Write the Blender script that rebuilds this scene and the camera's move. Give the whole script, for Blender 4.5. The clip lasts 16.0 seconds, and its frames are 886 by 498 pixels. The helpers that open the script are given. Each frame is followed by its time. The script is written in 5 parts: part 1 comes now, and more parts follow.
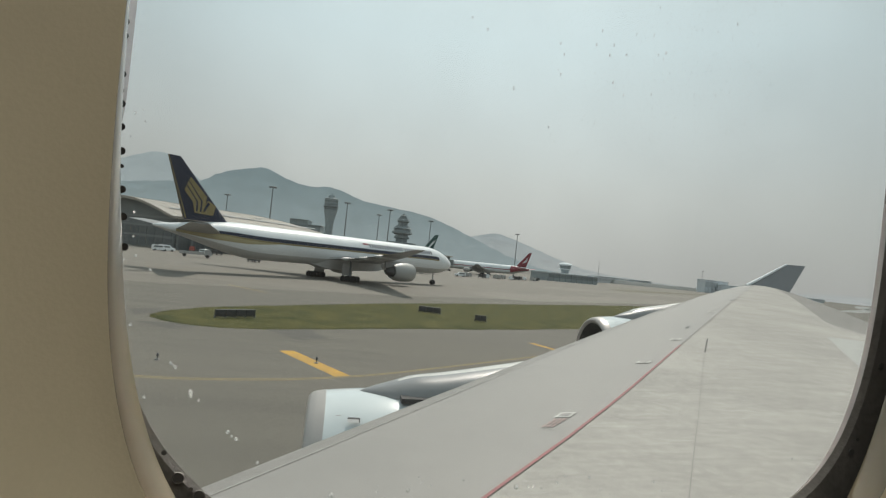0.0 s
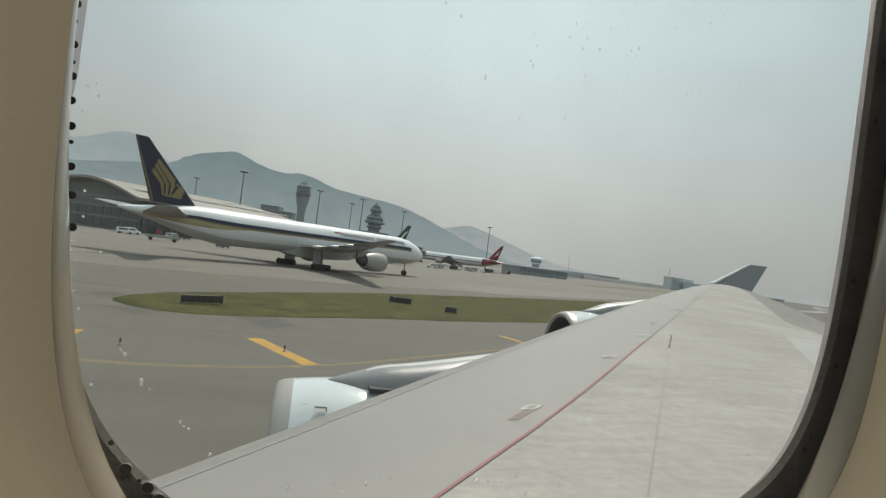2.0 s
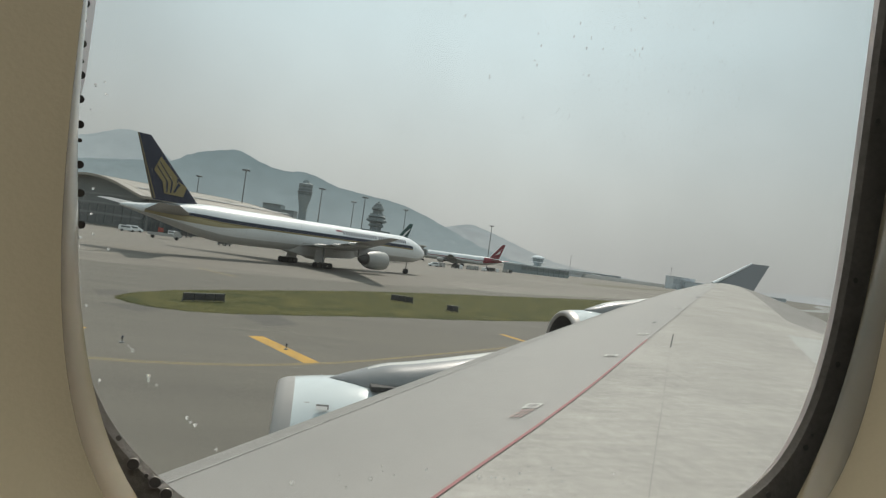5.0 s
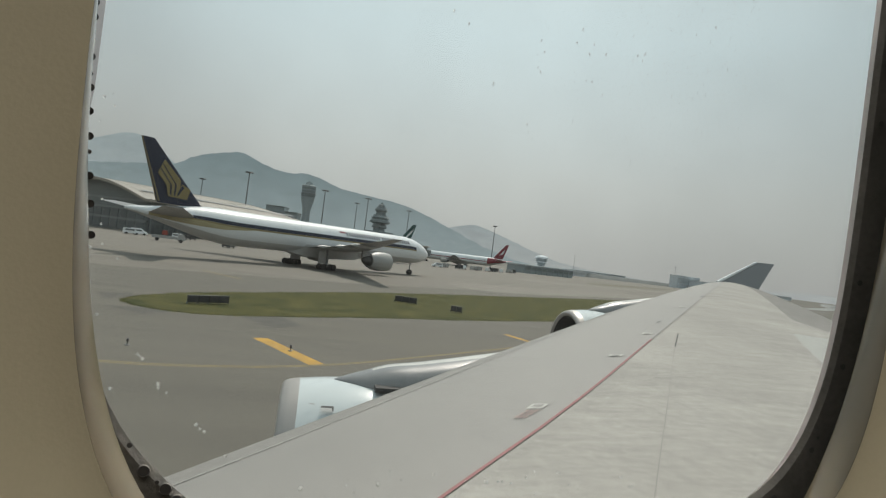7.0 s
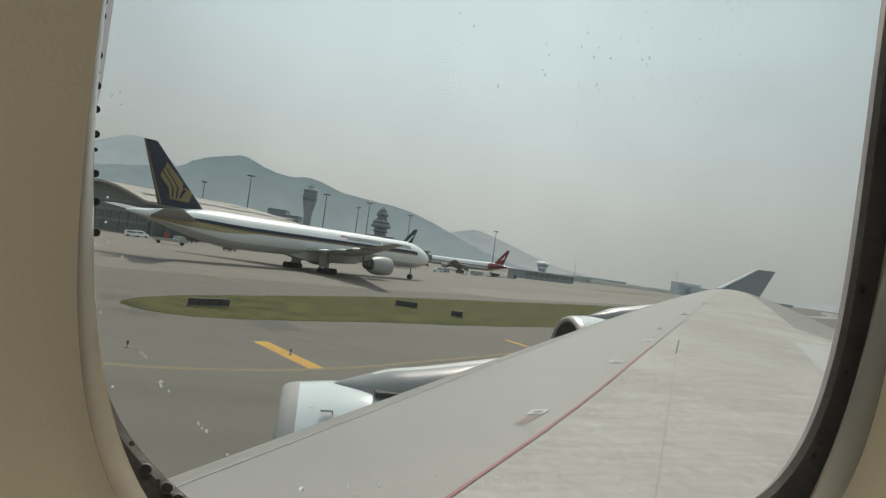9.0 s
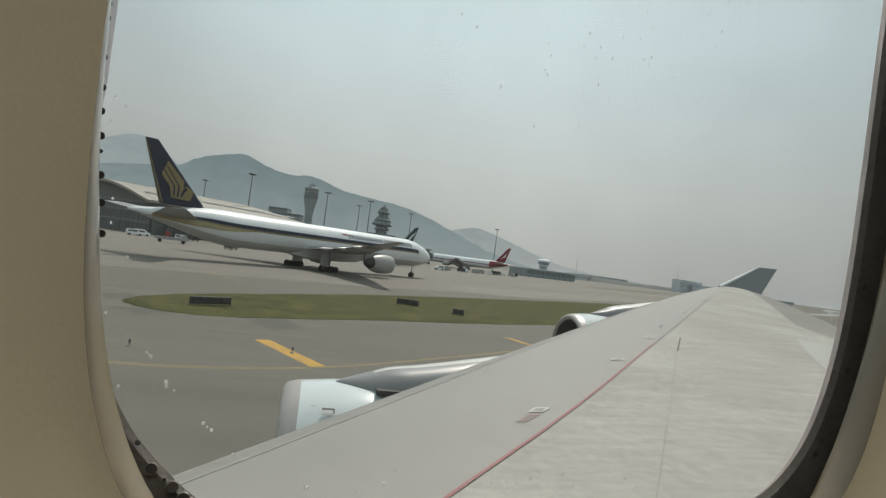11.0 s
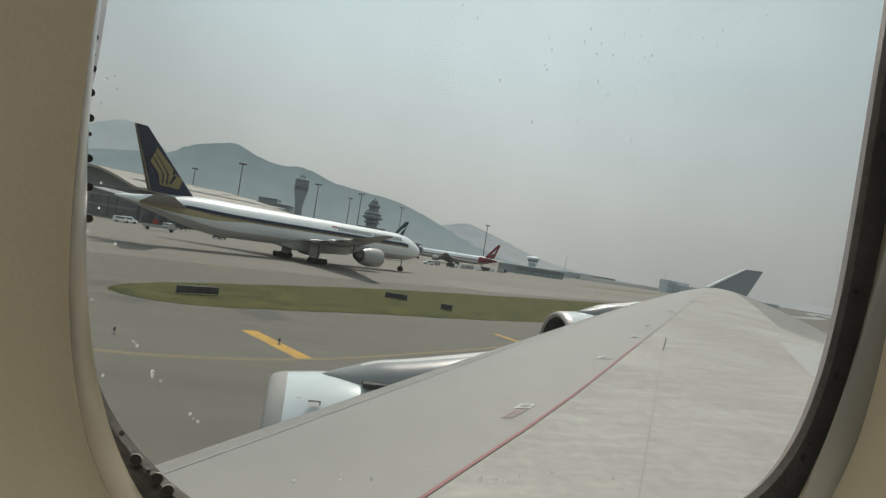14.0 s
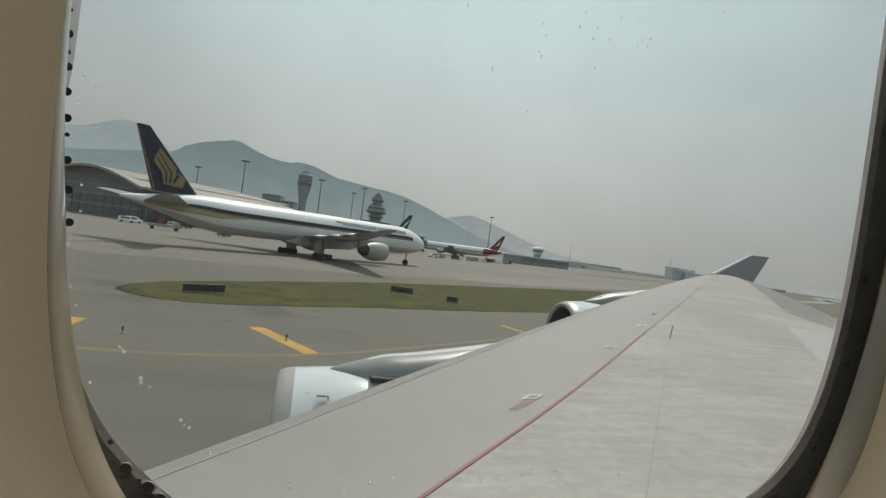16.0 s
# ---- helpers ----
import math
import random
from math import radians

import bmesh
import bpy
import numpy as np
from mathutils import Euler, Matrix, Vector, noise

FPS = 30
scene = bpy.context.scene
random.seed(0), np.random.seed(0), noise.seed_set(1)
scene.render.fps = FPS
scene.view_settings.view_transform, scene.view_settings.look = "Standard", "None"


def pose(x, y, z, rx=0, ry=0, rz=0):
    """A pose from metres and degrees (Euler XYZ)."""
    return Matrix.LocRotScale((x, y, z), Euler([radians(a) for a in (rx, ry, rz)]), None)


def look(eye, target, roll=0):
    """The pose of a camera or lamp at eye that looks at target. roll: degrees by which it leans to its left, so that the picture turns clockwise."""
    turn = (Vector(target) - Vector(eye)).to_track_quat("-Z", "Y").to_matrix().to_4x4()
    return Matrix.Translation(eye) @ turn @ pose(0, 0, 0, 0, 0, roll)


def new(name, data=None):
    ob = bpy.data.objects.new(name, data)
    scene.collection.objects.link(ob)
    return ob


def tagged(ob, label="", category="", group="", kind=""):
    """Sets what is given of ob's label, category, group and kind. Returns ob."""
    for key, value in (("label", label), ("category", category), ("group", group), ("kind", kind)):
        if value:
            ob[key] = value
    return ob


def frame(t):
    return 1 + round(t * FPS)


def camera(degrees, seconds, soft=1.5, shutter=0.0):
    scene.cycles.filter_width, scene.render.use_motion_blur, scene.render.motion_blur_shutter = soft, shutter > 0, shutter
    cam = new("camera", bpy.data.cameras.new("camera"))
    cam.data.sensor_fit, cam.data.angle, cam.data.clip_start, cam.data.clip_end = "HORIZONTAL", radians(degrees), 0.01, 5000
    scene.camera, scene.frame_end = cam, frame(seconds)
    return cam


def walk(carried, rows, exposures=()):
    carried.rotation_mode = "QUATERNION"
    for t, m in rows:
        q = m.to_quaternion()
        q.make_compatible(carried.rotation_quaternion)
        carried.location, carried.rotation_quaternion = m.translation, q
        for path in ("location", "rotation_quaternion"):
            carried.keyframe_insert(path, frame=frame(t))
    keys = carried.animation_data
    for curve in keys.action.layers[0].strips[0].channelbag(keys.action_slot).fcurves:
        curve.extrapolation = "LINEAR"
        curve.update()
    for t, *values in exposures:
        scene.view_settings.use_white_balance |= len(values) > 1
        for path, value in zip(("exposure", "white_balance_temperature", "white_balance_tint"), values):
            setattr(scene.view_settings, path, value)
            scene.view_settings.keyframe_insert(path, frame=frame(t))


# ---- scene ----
# Airport: z up from the tarmac. Aircraft: x out of its right side, y ahead along it; HERE is where it stands, leaning a little.
EYE = 5.98
HERE = pose(-0.1661, -4.0256, -0.0012, -0.0923, -0.4577, 2.6204)
cam = camera(74.56, 16.0, soft=1.2)
walk(cam, [
    (0, HERE @ pose(-0.0005, -0.0002, 5.9796, 90.752, -5.849, -100.459)),
    (0.5, HERE @ pose(0.0015, -0.0025, 5.9790, 90.960, -6.138, -101.646)),
    (1, HERE @ pose(0.0040, -0.0051, 5.9774, 90.520, -7.387, -102.476)),
    (1.5, HERE @ pose(0.0038, -0.0044, 5.9800, 90.196, -7.450, -102.939)),
    (2, HERE @ pose(0.0029, -0.0034, 5.9797, 90.213, -7.453, -103.214)),
    (2.5, HERE @ pose(0.0021, -0.0036, 5.9797, 90.245, -7.581, -103.271)),
    (3, HERE @ pose(0.0017, -0.0030, 5.9800, 90.372, -7.724, -103.212)),
    (3.5, HERE @ pose(0.0019, -0.0028, 5.9799, 90.361, -7.946, -103.197)),
    (4, HERE @ pose(0.0017, -0.0027, 5.9794, 90.118, -7.681, -103.181)),
    (6.5, HERE @ pose(0.0011, -0.0012, 5.9800, 90.076, -7.358, -102.799)),
    (7, HERE @ pose(0.0001, -0.0008, 5.9815, 90.063, -7.168, -102.703)),
    (7.5, HERE @ pose(0.0001, 0.0002, 5.9808, 90.286, -7.487, -102.753)),
    (8, HERE @ pose(0.0006, 0.0005, 5.9795, 90.489, -7.436, -102.802)),
    (8.5, HERE @ pose(0.0002, 0.0003, 5.9805, 90.439, -7.618, -102.725)),
    (9, HERE @ pose(-0.0000, -0.0000, 5.9800, 90.527, -7.629, -102.605)),
    (11.5, HERE @ pose(-0.0016, 0.0019, 5.9812, 90.297, -7.511, -102.469)),
    (12, HERE @ pose(-0.0027, 0.0032, 5.9821, 90.957, -7.681, -102.202)),
    (12.5, HERE @ pose(-0.0010, 0.0037, 5.9804, 91.166, -8.030, -102.287)),
    (13, HERE @ pose(0.0009, 0.0028, 5.9800, 90.809, -8.062, -102.645)),
    (13.5, HERE @ pose(0.0024, 0.0023, 5.9805, 90.355, -8.352, -103.181)),
    (14, HERE @ pose(0.0022, 0.0021, 5.9801, 89.960, -8.913, -103.507)),
    (14.5, HERE @ pose(0.0032, 0.0009, 5.9802, 88.995, -8.640, -103.252)),
    (15, HERE @ pose(0.0070, -0.0023, 5.9809, 88.488, -8.076, -103.219)),
    (15.5, HERE @ pose(0.0086, -0.0024, 5.9813, 88.738, -7.660, -103.171)),
    (16, HERE @ pose(0.0079, -0.0028, 5.9817, 89.173, -7.611, -103.068)),
], [(0, 0.09, 6530, 12.2), (4.0, 0.09, 6530, 12.2), (6.5, 0.10, 6530, 12.2), (7.0, 0.0, 6530, 12.2), (9.0, 0.02, 6530, 12.2), (12.0, 0.0, 6530, 12.2), (16.0, -0.07, 6530, 12.2)])

# ---- world, sun ----
SUN_AZ, SUN_EL = radians(-18), radians(55)
SUN_DIR = Vector((math.cos(SUN_EL) * math.cos(SUN_AZ), math.cos(SUN_EL) * math.sin(SUN_AZ), math.sin(SUN_EL)))
world = bpy.data.worlds.new("hazy_sky")
scene.world = world
world.use_nodes = True
wn, wl = world.node_tree.nodes, world.node_tree.links
wn.clear()
sky = wn.new("ShaderNodeTexSky")
sky.sky_type, sky.sun_disc = "NISHITA", False
sky.sun_elevation, sky.sun_rotation = SUN_EL, math.atan2(SUN_DIR.x, SUN_DIR.y)
sky.air_density, sky.dust_density, sky.ozone_density = 1.0, 6.0, 1.0
sky_bg = wn.new("ShaderNodeBackground")
sky_bg.inputs[1].default_value = 0.05
wl.new(sky.outputs[0], sky_bg.inputs[0])
coord = wn.new("ShaderNodeTexCoord")
sep = wn.new("ShaderNodeSeparateXYZ")
wl.new(coord.outputs["Generated"], sep.inputs[0])
ramp = wn.new("ShaderNodeValToRGB")
ramp.color_ramp.elements[0].position, ramp.color_ramp.elements[0].color = 0.0, (0.46, 0.475, 0.45, 1)
ramp.color_ramp.elements[1].position, ramp.color_ramp.elements[1].color = 0.36, (0.60, 0.73, 0.74, 1)
mid = ramp.color_ramp.elements.new(0.14)
mid.color = (0.53, 0.575, 0.55, 1)
wl.new(sep.outputs["Z"], ramp.inputs[0])
cloud = wn.new("ShaderNodeTexNoise")
cloud.inputs["Scale"].default_value, cloud.inputs["Detail"].default_value = 5.0, 5
wl.new(coord.outputs["Generated"], cloud.inputs[0])
thin = wn.new("ShaderNodeMapRange")
thin.inputs["From Min"].default_value, thin.inputs["From Max"].default_value = 0.3, 0.7
thin.inputs["To Min"].default_value, thin.inputs["To Max"].default_value = 0.95, 1.05
wl.new(cloud.outputs[0], thin.inputs[0])
toward = wn.new("ShaderNodeVectorMath")
toward.operation = "DOT_PRODUCT"
toward.inputs[1].default_value = (math.cos(radians(-11)), math.sin(radians(-11)), 0)
flat = wn.new("ShaderNodeVectorMath")
flat.operation = "MULTIPLY"
flat.inputs[1].default_value = (1, 1, 0)
wl.new(coord.outputs["Generated"], flat.inputs[0])
level = wn.new("ShaderNodeVectorMath")
level.operation = "NORMALIZE"
wl.new(flat.outputs[0], level.inputs[0])
wl.new(level.outputs[0], toward.inputs[0])
glow = wn.new("ShaderNodeMapRange")
glow.inputs["From Min"].default_value, glow.inputs["From Max"].default_value = 0.82, 0.99
glow.inputs["To Min"].default_value, glow.inputs["To Max"].default_value = 0.79, 1.04
wl.new(toward.outputs["Value"], glow.inputs[0])
both = wn.new("ShaderNodeMath")
both.operation = "MULTIPLY"
wl.new(thin.outputs[0], both.inputs[0])
wl.new(glow.outputs[0], both.inputs[1])
haze_bg = wn.new("ShaderNodeBackground")
wl.new(both.outputs[0], haze_bg.inputs[1])
wl.new(ramp.outputs[0], haze_bg.inputs[0])
mixw = wn.new("ShaderNodeMixShader")
mixw.inputs[0].default_value = 0.9
wl.new(sky_bg.outputs[0], mixw.inputs[1])
wl.new(haze_bg.outputs[0], mixw.inputs[2])
wout = wn.new("ShaderNodeOutputWorld")
wl.new(mixw.outputs[0], wout.inputs[0])

sun_data = bpy.data.lights.new("sun", "SUN")
sun_data.energy, sun_data.angle, sun_data.color = 2.8, radians(2.0), (1.0, 0.94, 0.83)
sun = new("sun", sun_data)
sun.matrix_world = look(SUN_DIR * 100, (0, 0, 0))


# ---- materials ----
def mat(name, color, rough=0.6, metal=0.0, vary=0.12, scale=1.0, fine=20.0, bump=0.0, coat=0.0, stretch=(1, 1, 1), tint=None, spec=0.5):
    """A painted or mineral surface: base colour broken up by a broad and a fine noise, with fine relief."""
    m = bpy.data.materials.new(name)
    m.use_nodes = True
    n, l = m.node_tree.nodes, m.node_tree.links
    b = n["Principled BSDF"]
    b.inputs["Metallic"].default_value = metal
    b.inputs["Coat Weight"].default_value = coat
    b.inputs["Specular IOR Level"].default_value = spec
    tc = n.new("ShaderNodeTexCoord")
    mp = n.new("ShaderNodeMapping")
    mp.inputs["Scale"].default_value = stretch
    l.new(tc.outputs["Object"], mp.inputs[0])
    broad = n.new("ShaderNodeTexNoise")
    broad.inputs["Scale"].default_value, broad.inputs["Detail"].default_value = scale, 5
    grain = n.new("ShaderNodeTexNoise")
    grain.inputs["Scale"].default_value, grain.inputs["Detail"].default_value = fine, 3
    l.new(mp.outputs[0], broad.inputs[0])
    l.new(mp.outputs[0], grain.inputs[0])
    add = n.new("ShaderNodeMath")
    add.operation = "MULTIPLY_ADD"
    add.inputs[1].default_value = 0.4
    l.new(grain.outputs[0], add.inputs[0])
    scaled = n.new("ShaderNodeMath")
    scaled.operation = "MULTIPLY"
    scaled.inputs[1].default_value = 0.6
    l.new(broad.outputs[0], scaled.inputs[0])
    l.new(scaled.outputs[0], add.inputs[2])
    cr = n.new("ShaderNodeValToRGB")
    c = Vector(color)
    t = Vector(tint) if tint else c
    cr.color_ramp.elements[0].position, cr.color_ramp.elements[1].position = 0.3, 0.7
    cr.color_ramp.elements[0].color = (*(t * (1 - vary)), 1)
    cr.color_ramp.elements[1].color = (*(c * (1 + vary)), 1)
    l.new(add.outputs[0], cr.inputs[0])
    l.new(cr.outputs[0], b.inputs["Base Color"])
    rr = n.new("ShaderNodeMapRange")
    rr.inputs["To Min"].default_value, rr.inputs["To Max"].default_value = max(0.02, rough - 0.1), min(1, rough + 0.1)
    l.new(broad.outputs[0], rr.inputs[0])
    l.new(rr.outputs[0], b.inputs["Roughness"])
    if bump:
        bp = n.new("ShaderNodeBump")
        bp.inputs["Strength"].default_value, bp.inputs["Distance"].default_value = bump, 0.01
        l.new(grain.outputs[0], bp.inputs["Height"])
        l.new(bp.outputs[0], b.inputs["Normal"])
    return m


def asphalt_mat(name, color, patch=0.12):
    """Worn concrete or asphalt: broad stains, tyre streaks along y, fine grit."""
    m = mat(name, color, 0.85, vary=patch, scale=0.035, fine=3.0, bump=0.1)
    n, l = m.node_tree.nodes, m.node_tree.links
    b = n["Principled BSDF"]
    base = b.inputs["Base Color"].links[0].from_socket
    tc = n.new("ShaderNodeTexCoord")
    mp = n.new("ShaderNodeMapping")
    mp.inputs["Scale"].default_value = (0.35, 0.012, 1)
    mp.inputs["Rotation"].default_value = (0, 0, radians(8))
    l.new(tc.outputs["Object"], mp.inputs[0])
    streak = n.new("ShaderNodeTexNoise")
    streak.inputs["Scale"].default_value, streak.inputs["Detail"].default_value = 1.0, 4
    l.new(mp.outputs[0], streak.inputs[0])
    mr = n.new("ShaderNodeMapRange")
    mr.inputs["From Min"].default_value, mr.inputs["From Max"].default_value = 0.35, 0.65
    mr.inputs["To Min"].default_value, mr.inputs["To Max"].default_value = 0.82, 1.05
    l.new(streak.outputs[0], mr.inputs[0])
    mx = n.new("ShaderNodeMix")
    mx.data_type, mx.blend_type = "RGBA", "MULTIPLY"
    mx.inputs["Factor"].default_value = 1.0
    l.new(base, mx.inputs["A"])
    l.new(mr.outputs[0], mx.inputs["B"])
    l.new(mx.outputs["Result"], b.inputs["Base Color"])
    return m


def skin_mat(name, color):
    """Weathered bare aluminium skin: cloudy stains, wiped streaks along the flow and small dust spots."""
    m = mat(name, color, 0.7, vary=0.16, scale=0.8, fine=14, bump=0.05, stretch=(1.2, 0.9, 1), spec=0.03)
    n, l = m.node_tree.nodes, m.node_tree.links
    b = n["Principled BSDF"]
    value = b.inputs["Base Color"].links[0].from_socket
    tc = n.new("ShaderNodeTexCoord")
    for turn, stretch, scale, low, high, lo, hi in ((4, (3.0, 0.45, 1), 2.0, 0.36, 0.66, 0.965, 1.04), (-3, (4.5, 0.35, 1), 5.0, 0.45, 0.7, 0.985, 1.07), (0, (1, 1, 1), 26.0, 0.56, 0.74, 1.0, 1.12), (0, (1, 1, 1), 9.0, 0.35, 0.65, 0.965, 1.03)):
        mp = n.new("ShaderNodeMapping")
        mp.inputs["Rotation"].default_value = (0, 0, radians(turn))
        mp.inputs["Scale"].default_value = stretch
        l.new(tc.outputs["Object"], mp.inputs[0])
        ns = n.new("ShaderNodeTexNoise")
        ns.inputs["Scale"].default_value, ns.inputs["Detail"].default_value = scale, 5
        l.new(mp.outputs[0], ns.inputs[0])
        mr = n.new("ShaderNodeMapRange")
        mr.inputs["From Min"].default_value, mr.inputs["From Max"].default_value = low, high
        mr.inputs["To Min"].default_value, mr.inputs["To Max"].default_value = lo, hi
        l.new(ns.outputs[0], mr.inputs[0])
        mx = n.new("ShaderNodeMix")
        mx.data_type, mx.blend_type = "RGBA", "MULTIPLY"
        mx.inputs["Factor"].default_value = 1.0
        l.new(value, mx.inputs["A"])
        l.new(mr.outputs[0], mx.inputs["B"])
        value = mx.outputs["Result"]
    l.new(value, b.inputs["Base Color"])
    return m


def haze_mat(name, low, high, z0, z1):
    """A far hill, kilometres of haze put into its faint glow, softly mottled by woods."""
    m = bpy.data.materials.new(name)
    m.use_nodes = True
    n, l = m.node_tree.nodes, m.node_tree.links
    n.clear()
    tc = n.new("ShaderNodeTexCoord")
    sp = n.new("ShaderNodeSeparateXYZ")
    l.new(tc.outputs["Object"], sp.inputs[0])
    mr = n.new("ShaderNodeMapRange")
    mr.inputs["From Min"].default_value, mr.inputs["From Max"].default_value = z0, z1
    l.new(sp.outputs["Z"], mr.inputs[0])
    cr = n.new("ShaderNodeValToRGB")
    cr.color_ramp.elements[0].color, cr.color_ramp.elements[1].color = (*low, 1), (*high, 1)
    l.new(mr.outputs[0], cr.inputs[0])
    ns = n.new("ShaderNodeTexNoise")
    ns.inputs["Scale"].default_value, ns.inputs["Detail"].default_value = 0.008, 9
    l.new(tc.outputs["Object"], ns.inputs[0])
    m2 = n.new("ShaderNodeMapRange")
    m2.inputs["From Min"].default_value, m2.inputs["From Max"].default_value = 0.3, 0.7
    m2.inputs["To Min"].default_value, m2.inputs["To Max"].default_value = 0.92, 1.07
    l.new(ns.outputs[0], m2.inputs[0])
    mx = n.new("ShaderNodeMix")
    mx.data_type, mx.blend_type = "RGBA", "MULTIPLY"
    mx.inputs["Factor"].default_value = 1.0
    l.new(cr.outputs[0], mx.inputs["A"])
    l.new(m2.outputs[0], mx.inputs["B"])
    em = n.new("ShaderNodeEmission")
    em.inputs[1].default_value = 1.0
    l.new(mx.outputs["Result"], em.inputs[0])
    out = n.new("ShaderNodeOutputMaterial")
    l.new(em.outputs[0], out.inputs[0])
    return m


def glass_mat(name, film=0.007):
    """Clear acrylic with a thin film of dust and fine scratches that catch the light."""
    m = bpy.data.materials.new(name)
    m.use_nodes = True
    n, l = m.node_tree.nodes, m.node_tree.links
    b = n["Principled BSDF"]
    b.inputs["Base Color"].default_value = (0.97, 0.985, 0.98, 1)
    b.inputs["Roughness"].default_value = 0.0
    b.inputs["IOR"].default_value = 1.28
    b.inputs["Transmission Weight"].default_value = 1.0
    tr = n.new("ShaderNodeBsdfTranslucent")
    tr.inputs[0].default_value = (0.8, 0.8, 0.76, 1)
    tc = n.new("ShaderNodeTexCoord")
    ns = n.new("ShaderNodeTexNoise")
    ns.inputs["Scale"].default_value, ns.inputs["Detail"].default_value = 9.0, 6
    l.new(tc.outputs["Object"], ns.inputs[0])
    mr = n.new("ShaderNodeMapRange")
    mr.inputs["From Min"].default_value, mr.inputs["From Max"].default_value = 0.3, 0.75
    mr.inputs["To Min"].default_value, mr.inputs["To Max"].default_value = film * 0.5, film * 1.5
    l.new(ns.outputs[0], mr.inputs[0])
    mix = n.new("ShaderNodeMixShader")
    l.new(mr.outputs[0], mix.inputs[0])
    l.new(b.outputs[0], mix.inputs[1])
    l.new(tr.outputs[0], mix.inputs[2])
    l.new(mix.outputs[0], n["Material Output"].inputs[0])
    return m


def frosted_mat():
    m = mat("frosted_pane_edge", (0.62, 0.57, 0.57), 0.75, vary=0.06, scale=40, fine=300)
    m.node_tree.nodes["Principled BSDF"].inputs["Transmission Weight"].default_value = 0.75
    return m


def drop_mat(name, milky):
    """Water drying on the pane: it shows the scene behind it upside down, and a milky rest scatters the light."""
    m = bpy.data.materials.new(name)
    m.use_nodes = True
    n, l = m.node_tree.nodes, m.node_tree.links
    b = n["Principled BSDF"]
    b.inputs["Base Color"].default_value = (0.98, 0.99, 0.99, 1)
    b.inputs["Roughness"].default_value, b.inputs["IOR"].default_value, b.inputs["Transmission Weight"].default_value = 0.05, 1.33, 1.0
    milk = n.new("ShaderNodeBsdfTranslucent")
    milk.inputs[0].default_value = (0.92, 0.92, 0.90, 1)
    mix = n.new("ShaderNodeMixShader")
    mix.inputs[0].default_value = milky
    l.new(b.outputs[0], mix.inputs[1])
    l.new(milk.outputs[0], mix.inputs[2])
    l.new(mix.outputs[0], n["Material Output"].inputs[0])
    return m


